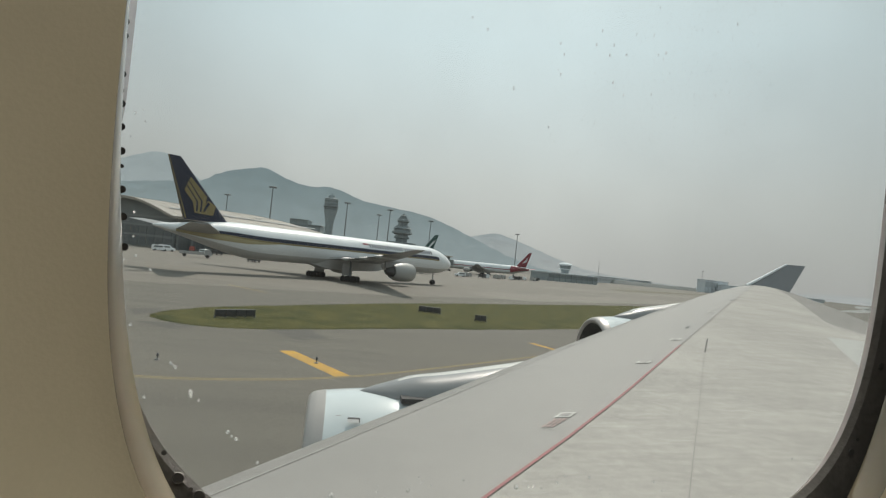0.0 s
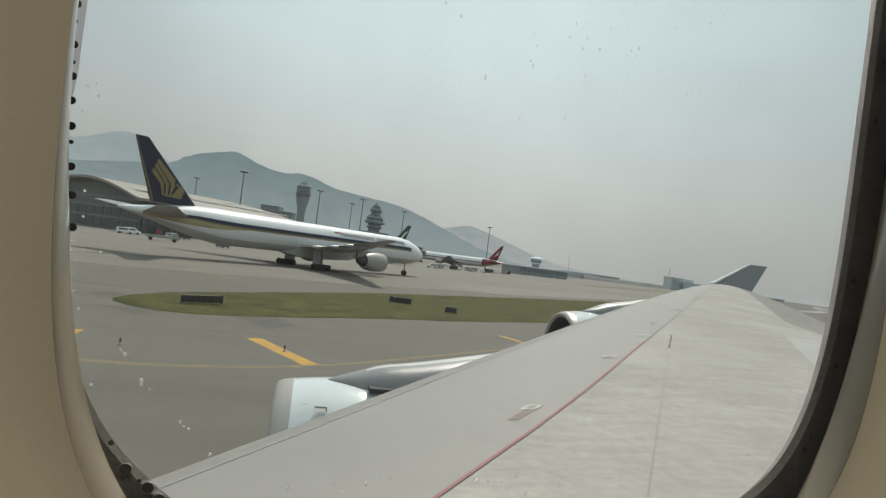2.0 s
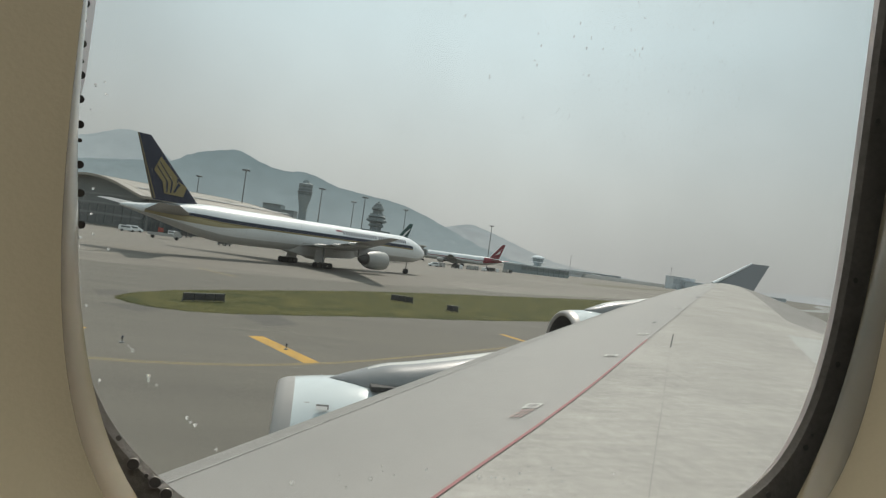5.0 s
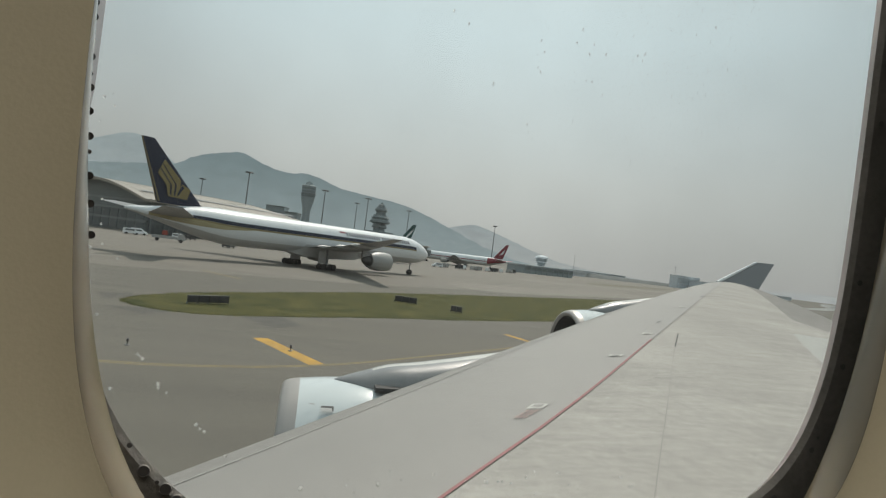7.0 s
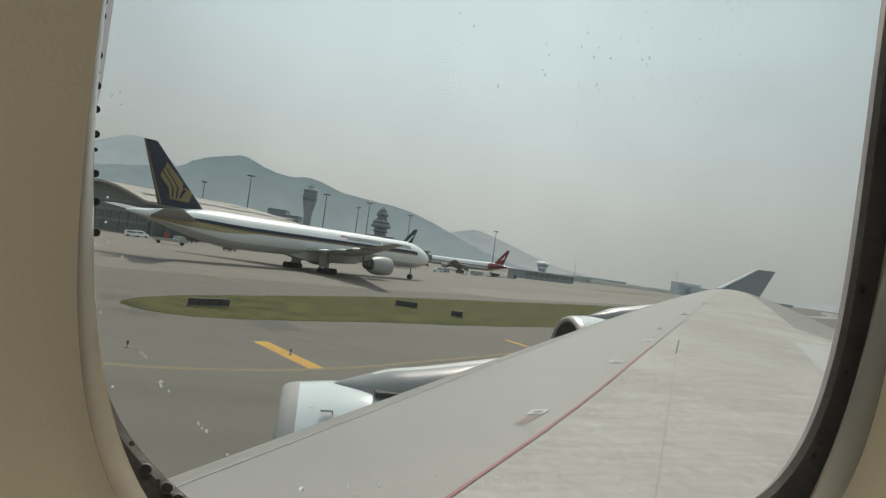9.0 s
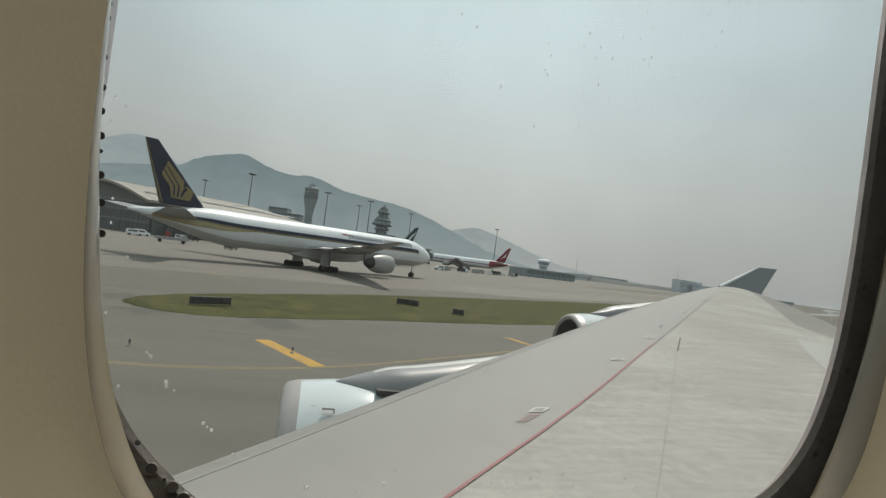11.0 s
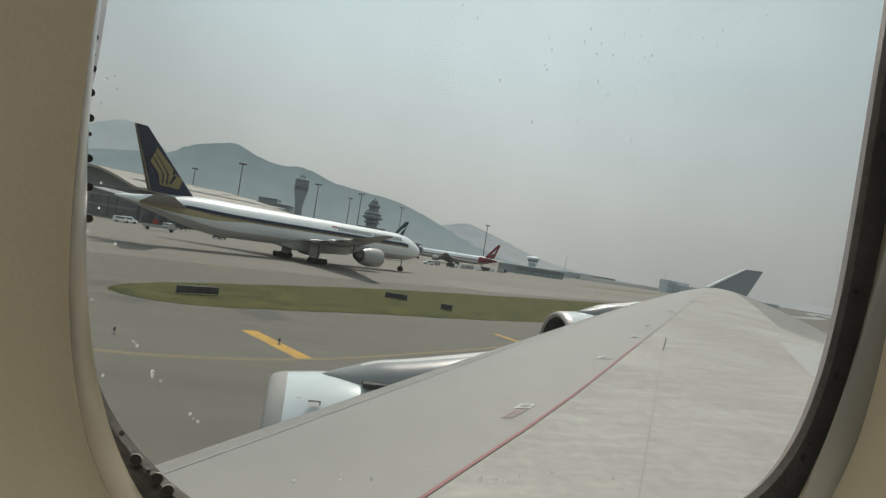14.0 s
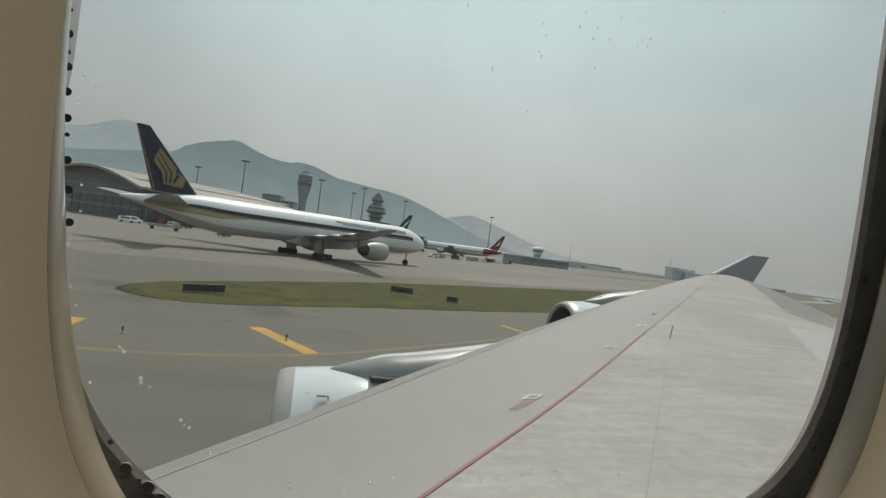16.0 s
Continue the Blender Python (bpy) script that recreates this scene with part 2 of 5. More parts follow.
M = dict(
    tarmac=asphalt_mat("tarmac", (0.106, 0.098, 0.080)),
    apron=asphalt_mat("apron_concrete_hazed", (0.160, 0.146, 0.123), 0.10),
    patch=mat("new_asphalt", (0.078, 0.074, 0.064), 0.9, vary=0.15, scale=0.3, fine=6, bump=0.1),
    grass=mat("mown_grass", (0.078, 0.070, 0.026), 0.95, vary=0.5, scale=0.4, fine=3.2, bump=0.2, tint=(0.027, 0.051, 0.010), spec=0.1),
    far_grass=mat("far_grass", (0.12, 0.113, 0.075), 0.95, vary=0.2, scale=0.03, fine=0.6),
    yellow=mat("yellow_marking", (0.46, 0.26, 0.03), 0.8, vary=0.3, scale=1.3, fine=11, tint=(0.33, 0.20, 0.05)),
    faded=mat("faded_marking", (0.22, 0.168, 0.078), 0.85, vary=0.35, scale=1.6, fine=7),
    black=mat("black_board", (0.03, 0.032, 0.034), 0.6, vary=0.2, scale=3, fine=20),
    wing_grey=mat("wing_grey_paint", (0.256, 0.2455, 0.231), 0.5, vary=0.09, scale=0.6, fine=6, spec=0.3),
    wing_silver=skin_mat("wing_bare_skin", (0.352, 0.338, 0.315)),
    wing_rear=mat("wing_rear_paint", (0.25, 0.242, 0.229), 0.7, vary=0.15, scale=0.8, fine=8, spec=0.03),
    wing_light=mat("wing_light_panel", (0.37, 0.37, 0.355), 0.62, vary=0.08, scale=1.2, fine=8, spec=0.08),
    pylon=mat("pylon_pale_metal", (0.235, 0.235, 0.235), 0.32, metal=0.3, coat=0.3, vary=0.1, scale=0.9, fine=8),
    inlet=mat("inlet_lip_metal", (0.385, 0.362, 0.345), 0.4, metal=0.3, vary=0.08, scale=1.5, fine=12),
    edge_grey=mat("leading_edge_erosion", (0.25, 0.241, 0.227), 0.55, vary=0.14, scale=1.5, fine=10, spec=0.2),
    stencil=mat("worn_stencil_white", (0.46, 0.45, 0.43), 0.6, vary=0.1, scale=6, fine=30),
    # crown: the sunlit top of the pylon, put into a paler colour
    crown=mat("pylon_crown_highlight", (0.62, 0.605, 0.565), 0.3, vary=0.08, scale=1.2, fine=8, coat=0.4),
    pale_gold=mat("pale_gold_paint", (0.37, 0.325, 0.19), 0.5, vary=0.08, scale=0.5, fine=5),
    seam=mat("panel_seam", (0.215, 0.208, 0.197), 0.7),
    red=mat("red_line", (0.235, 0.075, 0.078), 0.6, vary=0.15, scale=2, fine=10),
    pink=mat("faded_red_stencil", (0.36, 0.262, 0.245), 0.7, vary=0.15, scale=4, fine=20),
    white=mat("white_paint", (0.71, 0.735, 0.75), 0.35, vary=0.04, scale=0.4, fine=4, coat=0.3),
    belly=mat("belly_grey", (0.33, 0.33, 0.32), 0.4, vary=0.05, scale=0.4, fine=4),
    nacelle=mat("nacelle_pale_paint", (0.60, 0.65, 0.66), 0.2, vary=0.04, scale=1.2, fine=9, coat=0.4),
    metal=mat("polished_metal", (0.62, 0.61, 0.59), 0.3, metal=1.0, vary=0.06, scale=2, fine=15),
    darkmetal=mat("dark_metal", (0.07, 0.07, 0.072), 0.5, metal=0.5, vary=0.2, scale=2, fine=12),
    navy=mat("navy_paint", (0.009, 0.014, 0.038), 0.55, vary=0.12, scale=0.6, fine=5),
    gold=mat("gold_paint", (0.23, 0.18, 0.075), 0.55, vary=0.1, scale=0.6, fine=5),
    teal=mat("dark_green_paint", (0.02, 0.075, 0.07), 0.35, vary=0.1, scale=0.6, fine=5),
    seagreen=mat("pale_green_paint", (0.45, 0.56, 0.55), 0.4, vary=0.05, scale=0.5, fine=5),
    crimson=mat("crimson_paint", (0.21, 0.028, 0.042), 0.35, vary=0.1, scale=0.6, fine=5),
    rubber=mat("tyre_rubber", (0.022, 0.022, 0.023), 0.8, vary=0.2, scale=3, fine=20),
    concrete=mat("grey_concrete", (0.15, 0.162, 0.162), 0.8, vary=0.08, scale=0.2, fine=2),
    wall=mat("terminal_cladding", (0.15, 0.168, 0.168), 0.7, vary=0.08, scale=0.15, fine=1.5),
    roof=mat("pale_metal_roof", (0.285, 0.262, 0.225), 0.55, vary=0.07, scale=0.1, fine=1.5),
    glass=mat("dark_glazing", (0.10, 0.114, 0.118), 0.45, vary=0.2, scale=0.2, fine=1.0),
    mullion=mat("window_frame_metal", (0.18, 0.195, 0.195), 0.5),
    bridge=mat("bridge_green_grey", (0.23, 0.31, 0.31), 0.6, vary=0.06, scale=0.3, fine=2),
    pole=mat("galvanised_steel", (0.17, 0.18, 0.185), 0.6, vary=0.1, scale=0.5, fine=6),
    # tower, far and berm tones: distance haze put into the base colours
    tower_glass=mat("tower_hazed_glazing", (0.205, 0.235, 0.245), 0.6, vary=0.2, scale=0.3, fine=2),
    tower_dark=mat("tower_hazed_dark_cladding", (0.20, 0.23, 0.236), 0.85, vary=0.1, scale=0.2, fine=2),
    tower=mat("tower_hazed_concrete", (0.29, 0.33, 0.34), 0.75, vary=0.06, scale=0.1, fine=1),
    far=mat("far_hall_hazed_cladding", (0.60, 0.64, 0.67), 0.8, vary=0.05, scale=0.03, fine=0.5),
    far_glass=mat("far_hazed_glazing", (0.44, 0.475, 0.50), 0.6, vary=0.1, scale=0.1, fine=1),
    airliner_belly=mat("airliner_belly_paint", (0.5, 0.5, 0.49), 0.4, vary=0.05, scale=0.4, fine=4),
    airliner_wing=mat("airliner_wing_paint", (0.235, 0.235, 0.235), 0.4, vary=0.05, scale=0.4, fine=4),
    berm=mat("far_hazed_berm", (0.225, 0.235, 0.228), 0.9, vary=0.15, scale=0.02, fine=0.3),
    lane=mat("worn_lane", (0.172, 0.158, 0.134), 0.85, vary=0.1, scale=0.05, fine=1.0),
    truck_red=mat("truck_red", (0.32, 0.06, 0.04), 0.5),
    truck_blue=mat("truck_blue", (0.05, 0.11, 0.2), 0.5),
    truck_yellow=mat("truck_yellow", (0.5, 0.34, 0.05), 0.5),
    panel=mat("beige_cabin_panel", (0.455, 0.412, 0.298), 0.55, vary=0.04, scale=8, fine=700, bump=0.03),
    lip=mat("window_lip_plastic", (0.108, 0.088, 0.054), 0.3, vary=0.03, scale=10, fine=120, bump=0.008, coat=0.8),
    gasket=mat("black_rubber_seal", (0.068, 0.067, 0.063), 0.5, vary=0.3, scale=60, fine=400, bump=0.1),
    edge=frosted_mat(),
    hole=mat("hole_black", (0.04, 0.04, 0.04), 0.7),
    cabin=mat("cabin_lining", (0.55, 0.50, 0.42), 0.7),
    carpet=mat("cabin_carpet", (0.22, 0.2, 0.18), 0.95),
    pane=glass_mat("window_acrylic"),
    drop=drop_mat("drying_water", 0.17),
    streak=drop_mat("clear_water", 0.1),
    blue_lens=mat("blue_lens", (0.02, 0.025, 0.06), 0.2),
)


# ---- mesh helpers ----
def finish(bm, smooth=True, angle=35):
    bmesh.ops.recalc_face_normals(bm, faces=bm.faces)
    me = bpy.data.meshes.new("mesh")
    bm.to_mesh(me)
    bm.free()
    if smooth:
        me.polygons.foreach_set("use_smooth", [True] * len(me.polygons))
        me.set_sharp_from_angle(angle=radians(angle))
    return me


def part(name, bm, material, parent=None, label="", smooth=True):
    me = bm if isinstance(bm, bpy.types.Mesh) else finish(bm, smooth)
    if not me.materials:
        me.materials.append(material)
    ob = new(name, me)
    ob.parent = parent
    return tagged(ob, label)


def thing(name, label, category, m=None, group="", kind=""):
    ob = new(name)
    ob.empty_display_size = 0.2
    if m is not None:
        ob.matrix_world = m
    return tagged(ob, label, category, group, kind)


def box(bm, x0, y0, z0, x1, y1, z1, bevel=0.0):
    """A box in bm, its edges rounded off."""
    vs = [bm.verts.new(v) for v in ((x0, y0, z0), (x1, y0, z0), (x1, y1, z0), (x0, y1, z0), (x0, y0, z1), (x1, y0, z1), (x1, y1, z1), (x0, y1, z1))]
    fs = [bm.faces.new([vs[i] for i in f]) for f in ((3, 2, 1, 0), (4, 5, 6, 7), (0, 1, 5, 4), (1, 2, 6, 5), (2, 3, 7, 6), (3, 0, 4, 7))]
    if bevel:
        es = list({e for f in fs for e in f.edges})
        bmesh.ops.bevel(bm, geom=es, offset=bevel, segments=2, affect="EDGES", profile=0.6)
    return bm


def boxed(x0, y0, z0, x1, y1, z1, bevel=0.0):
    return box(bmesh.new(), x0, y0, z0, x1, y1, z1, bevel)


def loft(rings, closed=True, caps=True, bm=None):
    """A skin over rings of equally many points."""
    bm = bm or bmesh.new()
    vs = [[bm.verts.new(p) for p in r] for r in rings]
    n = len(rings[0])
    for a, b in zip(vs, vs[1:]):
        for i in range(n if closed else n - 1):
            j = (i + 1) % n
            bm.faces.new((a[i], a[j], b[j], b[i]))
    if caps and closed:
        bm.faces.new(vs[0][::-1])
        bm.faces.new(vs[-1])
    return bm


def circle(c, u, v, ru, rv, n=24):
    c, u, v = Vector(c), Vector(u), Vector(v)
    return [c + u * ru * math.cos(2 * math.pi * i / n) + v * rv * math.sin(2 * math.pi * i / n) for i in range(n)]


def lathe(profile, axis="x", n=32, at=(0, 0, 0), caps=True, bm=None):
    """A body of revolution: profile of (along, radius)."""
    a = Vector(at)
    ax = {"x": (Vector((1, 0, 0)), Vector((0, 1, 0)), Vector((0, 0, 1))), "y": (Vector((0, 1, 0)), Vector((0, 0, 1)), Vector((1, 0, 0))), "z": (Vector((0, 0, 1)), Vector((1, 0, 0)), Vector((0, 1, 0)))}[axis]
    return loft([circle(a + ax[0] * s, ax[1], ax[2], max(r, 1e-5), max(r, 1e-5), n) for s, r in profile], caps=caps, bm=bm)


def tube(p, q, r0, r1=None, n=10, bm=None):
    p, q = Vector(p), Vector(q)
    d = (q - p).normalized()
    u = d.orthogonal().normalized()
    v = d.cross(u)
    return loft([circle(p, u, v, r0, r0, n), circle(q, u, v, r1 or r0, r1 or r0, n)], bm=bm)


def sheet(points, z=0.0, thick=0.0, bm=None):
    """A flat outline at height z, with a skirt down by thick."""
    bm = bm or bmesh.new()
    top = [bm.verts.new((x, y, z)) for x, y in points]
    bm.faces.new(top)
    if thick:
        low = [bm.verts.new((x, y, z - thick)) for x, y in points]
        for i in range(len(top)):
            j = (i + 1) % len(top)
            bm.faces.new((top[i], low[i], low[j], top[j]))
    return bm


def stripe(points, width, z=0.004):
    """A painted line along points."""
    bm = bmesh.new()
    pts = [Vector((*p, z)) for p in points]
    prev = None
    for i, p in enumerate(pts):
        d = (pts[min(i + 1, len(pts) - 1)] - pts[max(i - 1, 0)]).normalized()
        side = Vector((-d.y, d.x, 0)) * width / 2
        pair = (bm.verts.new(p + side), bm.verts.new(p - side))
        if prev:
            bm.faces.new((prev[0], prev[1], pair[1], pair[0]))
        prev = pair
    return bm


# ---- ground ----
def structure(name, bm, material, label, category):
    return tagged(part(name, bm, material, smooth=False), label, category, kind="structure")


ring = [(4800 * math.cos(a), 4800 * math.sin(a)) for a in [2 * math.pi * i / 48 for i in range(48)]]
structure("ground", sheet(ring), M["tarmac"], "wide grey worn tarmac of the taxiways reaching the horizon", "ground")
# paler sheet: far ground's brightening by haze and grazing light, put into colour
structure("apron", sheet([(92, 300), (84, 60), (72, 22), (88, -8), (118, -42), (150, -80), (240, -190), (520, -420), (900, -560), (760, -200), (620, 100), (500, 300)], 0.006),
          M["apron"], "concrete apron in front of the terminal, painted paler for haze", "apron")


def smooth_outline(points, per=6):
    """A closed outline rounded through its points."""
    out, n = [], len(points)
    for i in range(n):
        p0, p1, p2, p3 = (Vector(points[(i + k) % n]) for k in (-1, 0, 1, 2))
        for j in range(per):
            t = j / per
            out.append(tuple(0.5 * (2 * p1 + (p2 - p0) * t + (2 * p0 - 5 * p1 + 4 * p2 - p3) * t * t + (3 * p1 - p0 - 3 * p2 + p3) * t ** 3)))
    return out


ISLAND = smooth_outline([(44.9, 10.6), (42.3, 9.2), (40.9, 6.4), (41.3, 3.4), (43.9, -1.0), (48.6, -7.6), (53.9, -16.6), (61.8, -28.0), (76, -48), (97, -74), (125, -99),
                         (148, -112), (160, -113), (159.4, -104), (130, -67.7), (100.1, -35.5), (77.3, -11.5), (60.3, 2.3), (54.2, 6.9), (49.7, 9.6)])
ISLAND = [(x + 0.25 * noise.noise((x * 0.9, y * 0.9, 0)), y + 0.25 * noise.noise((x * 0.9, y * 0.9, 5))) for x, y in ISLAND]
structure("grass_island", sheet(ISLAND, 0.022, 0.04), M["grass"], "mown green grass island with dry brown spots between taxiways", "grass")


def inside(x, y, outline):
    hit, n = False, len(outline)
    for i in range(n):
        (x0, y0), (x1, y1) = outline[i], outline[(i + 1) % n]
        if (y0 > y) != (y1 > y) and x < x0 + (y - y0) / (y1 - y0) * (x1 - x0):
            hit = not hit
    return hit


def tufts(count, outline, x0, x1, y0, y1):
    rng = random.Random(4)
    verts, faces = [], []
    while len(faces) < count:
        x, y = rng.uniform(x0, x1), rng.uniform(y0, y1)
        if not inside(x, y, outline):
            continue
        h, w, a = rng.uniform(0.01, 0.04), rng.uniform(0.04, 0.09), rng.uniform(0, 6.3)
        dx, dy = w * math.cos(a), w * math.sin(a)
        k = len(verts)
        verts += [(x - dx, y - dy, 0.018), (x + dx, y + dy, 0.018), (x + rng.uniform(-0.06, 0.06), y + rng.uniform(-0.06, 0.06), 0.024 + h)]
        faces.append((k, k + 1, k + 2))
    me = bpy.data.meshes.new("mesh")
    me.from_pydata(verts, [], faces)
    return me


def edge_tufts(count):
    """Longer unmown grass along the island's rim."""
    rng = random.Random(6)
    verts, faces = [], []
    for _ in range(count):
        i = rng.randrange(len(ISLAND))
        (x0, y0), (x1, y1) = ISLAND[i], ISLAND[(i + 1) % len(ISLAND)]
        t = rng.random()
        x, y = x0 + (x1 - x0) * t + rng.gauss(0, 0.12), y0 + (y1 - y0) * t + rng.gauss(0, 0.12)
        h, w, a, k = rng.uniform(0.0, 0.022), rng.uniform(0.05, 0.16), rng.uniform(0, 6.3), len(verts)
        dx, dy = w * math.cos(a), w * math.sin(a)
        verts += [(x - dx, y - dy, 0.0), (x + dx, y + dy, 0.0), (x + dx * 0.4 + 0.1, y + dy * 0.4, 0.024 + h), (x - dx * 0.6 + 0.1, y - dy * 0.6, 0.024 + h * 0.7)]
        faces.append((k, k + 1, k + 2, k + 3))
    me = bpy.data.meshes.new("mesh")
    me.from_pydata(verts, [], faces)
    return me


tagged(part("grass_fringe", edge_tufts(1600), M["grass"]), "longer ragged grass along the island's edge", "grass", kind="stuff")
tagged(part("grass_tufts", tufts(1500, ISLAND, 40, 105, -60, 11), M["grass"]), "short uneven tufts of green grass on the island", "grass", kind="stuff")


def ragged(outline):
    """The broken edge of a patch, worn a hand's width in and out."""
    out, n = [], len(outline)
    for i in range(n):
        (x0, y0), (x1, y1) = outline[i], outline[(i + 1) % n]
        for k in range(8):
            x, y = x0 + (x1 - x0) * k / 8, y0 + (y1 - y0) * k / 8
            out.append((x + 0.16 * noise.noise((x * 1.9, y * 1.9, 2)), y + 0.16 * noise.noise((x * 1.9, y * 1.9, 7))))
    return out


for pts, label in (([(41.9, 2.1), (43.6, -0.7), (39.8, -2.3), (37.9, -0.5)], "dark repaired asphalt patch beside the grass edge"),
                   ([(40.6, 10.4), (41.3, 8.4), (40.7, 6.2), (38.4, 7.3)], "dark repaired asphalt patch at the tip of the grass"),
                   ([(46.8, 13.0), (48.6, 11.2), (46.0, 10.6), (43.9, 11.6)], "small dark asphalt patch beyond the tip of the grass")):
    structure("asphalt_patch", sheet(ragged(pts), 0.005), M["patch"], label, "patch")

structure("yellow_bar", stripe([(31.6, 8.0), (25.25, 7.7)], 0.85), M["yellow"], "thick yellow taxiway shoulder bar on the tarmac", "marking")
structure("yellow_bar", stripe([(33.96, -0.29), (28.2, -3.66)], 0.85), M["yellow"], "thick yellow taxiway shoulder bar on the tarmac", "marking")
for off in (0.0, 0.24):
    structure("yellow_line", stripe([(24.95 - off, 30), (25.05 - off, 15), (25.2 - off, 7), (25.45 - off, 3.2), (25.95 - off, 1.1), (26.7 - off, -1.1), (27.55 - off, -2.75), (28.9 - off, -4.85), (30.3 - off, -6.6), (37 - off, -14), (52 - off, -30), (84 - off, -66)], 0.13),
              M["faded"], "thin faded yellow taxiway edge line", "marking")
structure("yellow_bar", stripe([(46.6, -18.5), (43.2, -19.8)], 0.6), M["yellow"], "thick yellow taxiway shoulder bar on the tarmac", "marking")
structure("yellow_line", stripe([(80.2, 13.1), (73.0, 7.05)], 0.5, 0.012), M["faded"], "faded yellow guide line on the apron", "marking")
structure("yellow_line", stripe([(120, 70), (112, 38), (118, 8), (150, -34)], 0.25, 0.012), M["faded"], "faded yellow guide line on the apron", "marking")
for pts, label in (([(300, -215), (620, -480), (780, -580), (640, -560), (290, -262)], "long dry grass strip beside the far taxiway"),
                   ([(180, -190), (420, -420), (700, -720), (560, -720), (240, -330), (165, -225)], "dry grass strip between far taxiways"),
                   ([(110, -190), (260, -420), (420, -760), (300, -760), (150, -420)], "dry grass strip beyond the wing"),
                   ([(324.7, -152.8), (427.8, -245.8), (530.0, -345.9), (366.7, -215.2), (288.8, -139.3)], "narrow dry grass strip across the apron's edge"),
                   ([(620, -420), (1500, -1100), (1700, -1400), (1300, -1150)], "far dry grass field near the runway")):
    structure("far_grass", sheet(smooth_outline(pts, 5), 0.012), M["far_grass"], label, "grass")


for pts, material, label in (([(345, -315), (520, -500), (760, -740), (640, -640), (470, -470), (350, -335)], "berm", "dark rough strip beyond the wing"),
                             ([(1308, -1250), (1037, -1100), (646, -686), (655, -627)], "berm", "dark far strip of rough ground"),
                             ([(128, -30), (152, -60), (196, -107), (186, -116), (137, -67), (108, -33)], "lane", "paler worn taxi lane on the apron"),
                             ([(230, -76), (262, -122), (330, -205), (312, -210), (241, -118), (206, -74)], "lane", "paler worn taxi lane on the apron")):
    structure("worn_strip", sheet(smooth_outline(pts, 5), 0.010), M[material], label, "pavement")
# tar-filled cracks and tyre scuffs near the grass tip
rng = random.Random(8)
for _ in range(30):
    x, y = rng.uniform(33, 46), rng.uniform(-8, 20)
    if inside(x, y, ISLAND):
        continue
    a, pts = rng.uniform(-1.9, -1.2), [(x, y)]
    for _ in range(6):
        a += rng.uniform(-0.35, 0.35)
        x, y = x + 0.6 * math.cos(a), y + 0.6 * math.sin(a)
        pts.append((x, y))
    structure("tar_line", stripe(pts, rng.uniform(0.04, 0.1), 0.004 + 0.0002 * rng.random()), M["patch"], "thin dark tar line on the tarmac", "marking")


# ---- this aircraft's wing ----
GROUND_THINGS = set(scene.objects)


def chord(x):
    return 2.75 + (28.6 - x) * 0.18 + max(0, 9.5 - x) * 0.75


def lead(x):
    return 3.012 - 0.885 * x


def lead_z(x):
    return EYE - 1.413 + x * math.tan(radians(4.751)) - 0.908 * (x / 28.6) ** 2


def skin(x, d, lift=0.0):
    """A point of the wing's upper skin, d metres behind the leading edge at x."""
    t = min(max(d / chord(x), 0), 1)
    return Vector((x, lead(x) - d, lead_z(x) + (0.33 - 0.006 * x) * (4 * t * (1 - t)) ** 0.6 - 0.15 * t * t + lift))


def slat(x):
    table = ((0.0, 1.48), (2.4, 1.582), (2.8, 1.612), (3.2, 1.634), (3.6, 1.648), (4.3, 1.648), (5.1, 1.63), (6.5, 1.60), (8.0, 1.575), (9.5, 1.533), (13.3, 1.41), (20.0, 1.12), (28.7, 0.55))
    for (x0, d0), (x1, d1) in zip(table, table[1:]):
        if x <= x1:
            return d0 + (d1 - d0) * (x - x0) / (x1 - x0)
    return table[-1][1]


SPAN = [0.2 + 28.4 * i / 48 for i in range(49)]


def strip(d0, d1, rows=10, lift=0.0, xs=SPAN, power=1.0):
    """A piece of the upper skin between two chord lines."""
    return loft([[skin(x, d0(x) + (d1(x) - d0(x)) * (j / rows) ** power, lift) for j in range(rows + 1)] for x in xs], closed=False, caps=False)


wing = thing("aircraft_wing", "long swept grey airliner wing with silver skin and winglet", "wing", pose(0, 0, 0))
bm = strip(lambda x: 0, lambda x: slat(x) - 0.006, 14, power=1.8)
nose = [[Vector((x, lead(x) - d * (0.35 + 0.65 * chord(x) / 9), lead_z(x) + z * (0.35 + 0.65 * chord(x) / 9))) for d, z in ((0.0, 0.0), (-0.05, -0.07), (-0.06, -0.16), (0.0, -0.26), (0.2, -0.4), (0.8, -0.6))] for x in SPAN]
loft(nose, closed=False, caps=False, bm=bm)
bmesh.ops.remove_doubles(bm, verts=bm.verts, dist=0.002)
part("leading_edge", bm, M["wing_grey"], wing, "grey painted leading edge")
part("edge_band", loft([[Vector((x, lead(x) + 0.062 * (0.35 + 0.65 * chord(x) / 9) + 0.004, lead_z(x) - z * (0.35 + 0.65 * chord(x) / 9))) for z in (0.075, 0.17)] for x in SPAN], closed=False, caps=False), M["metal"], wing, "bare metal nose of the leading edge")
part("centre_skin", strip(lambda x: slat(x) + 0.006, lambda x: chord(x) * 0.62, 16), M["wing_silver"], wing, "streaked bare silver skin")
part("rear_skin", strip(lambda x: chord(x) * 0.62, lambda x: chord(x), 10), M["wing_rear"], wing, "grey flaps and spoilers")
part("red_line", strip(lambda x: slat(x) - 0.013, lambda x: slat(x) + 0.013, 2, 0.006, [x for x in SPAN if x < 6.4]), M["red"], wing, "thin red walk line")
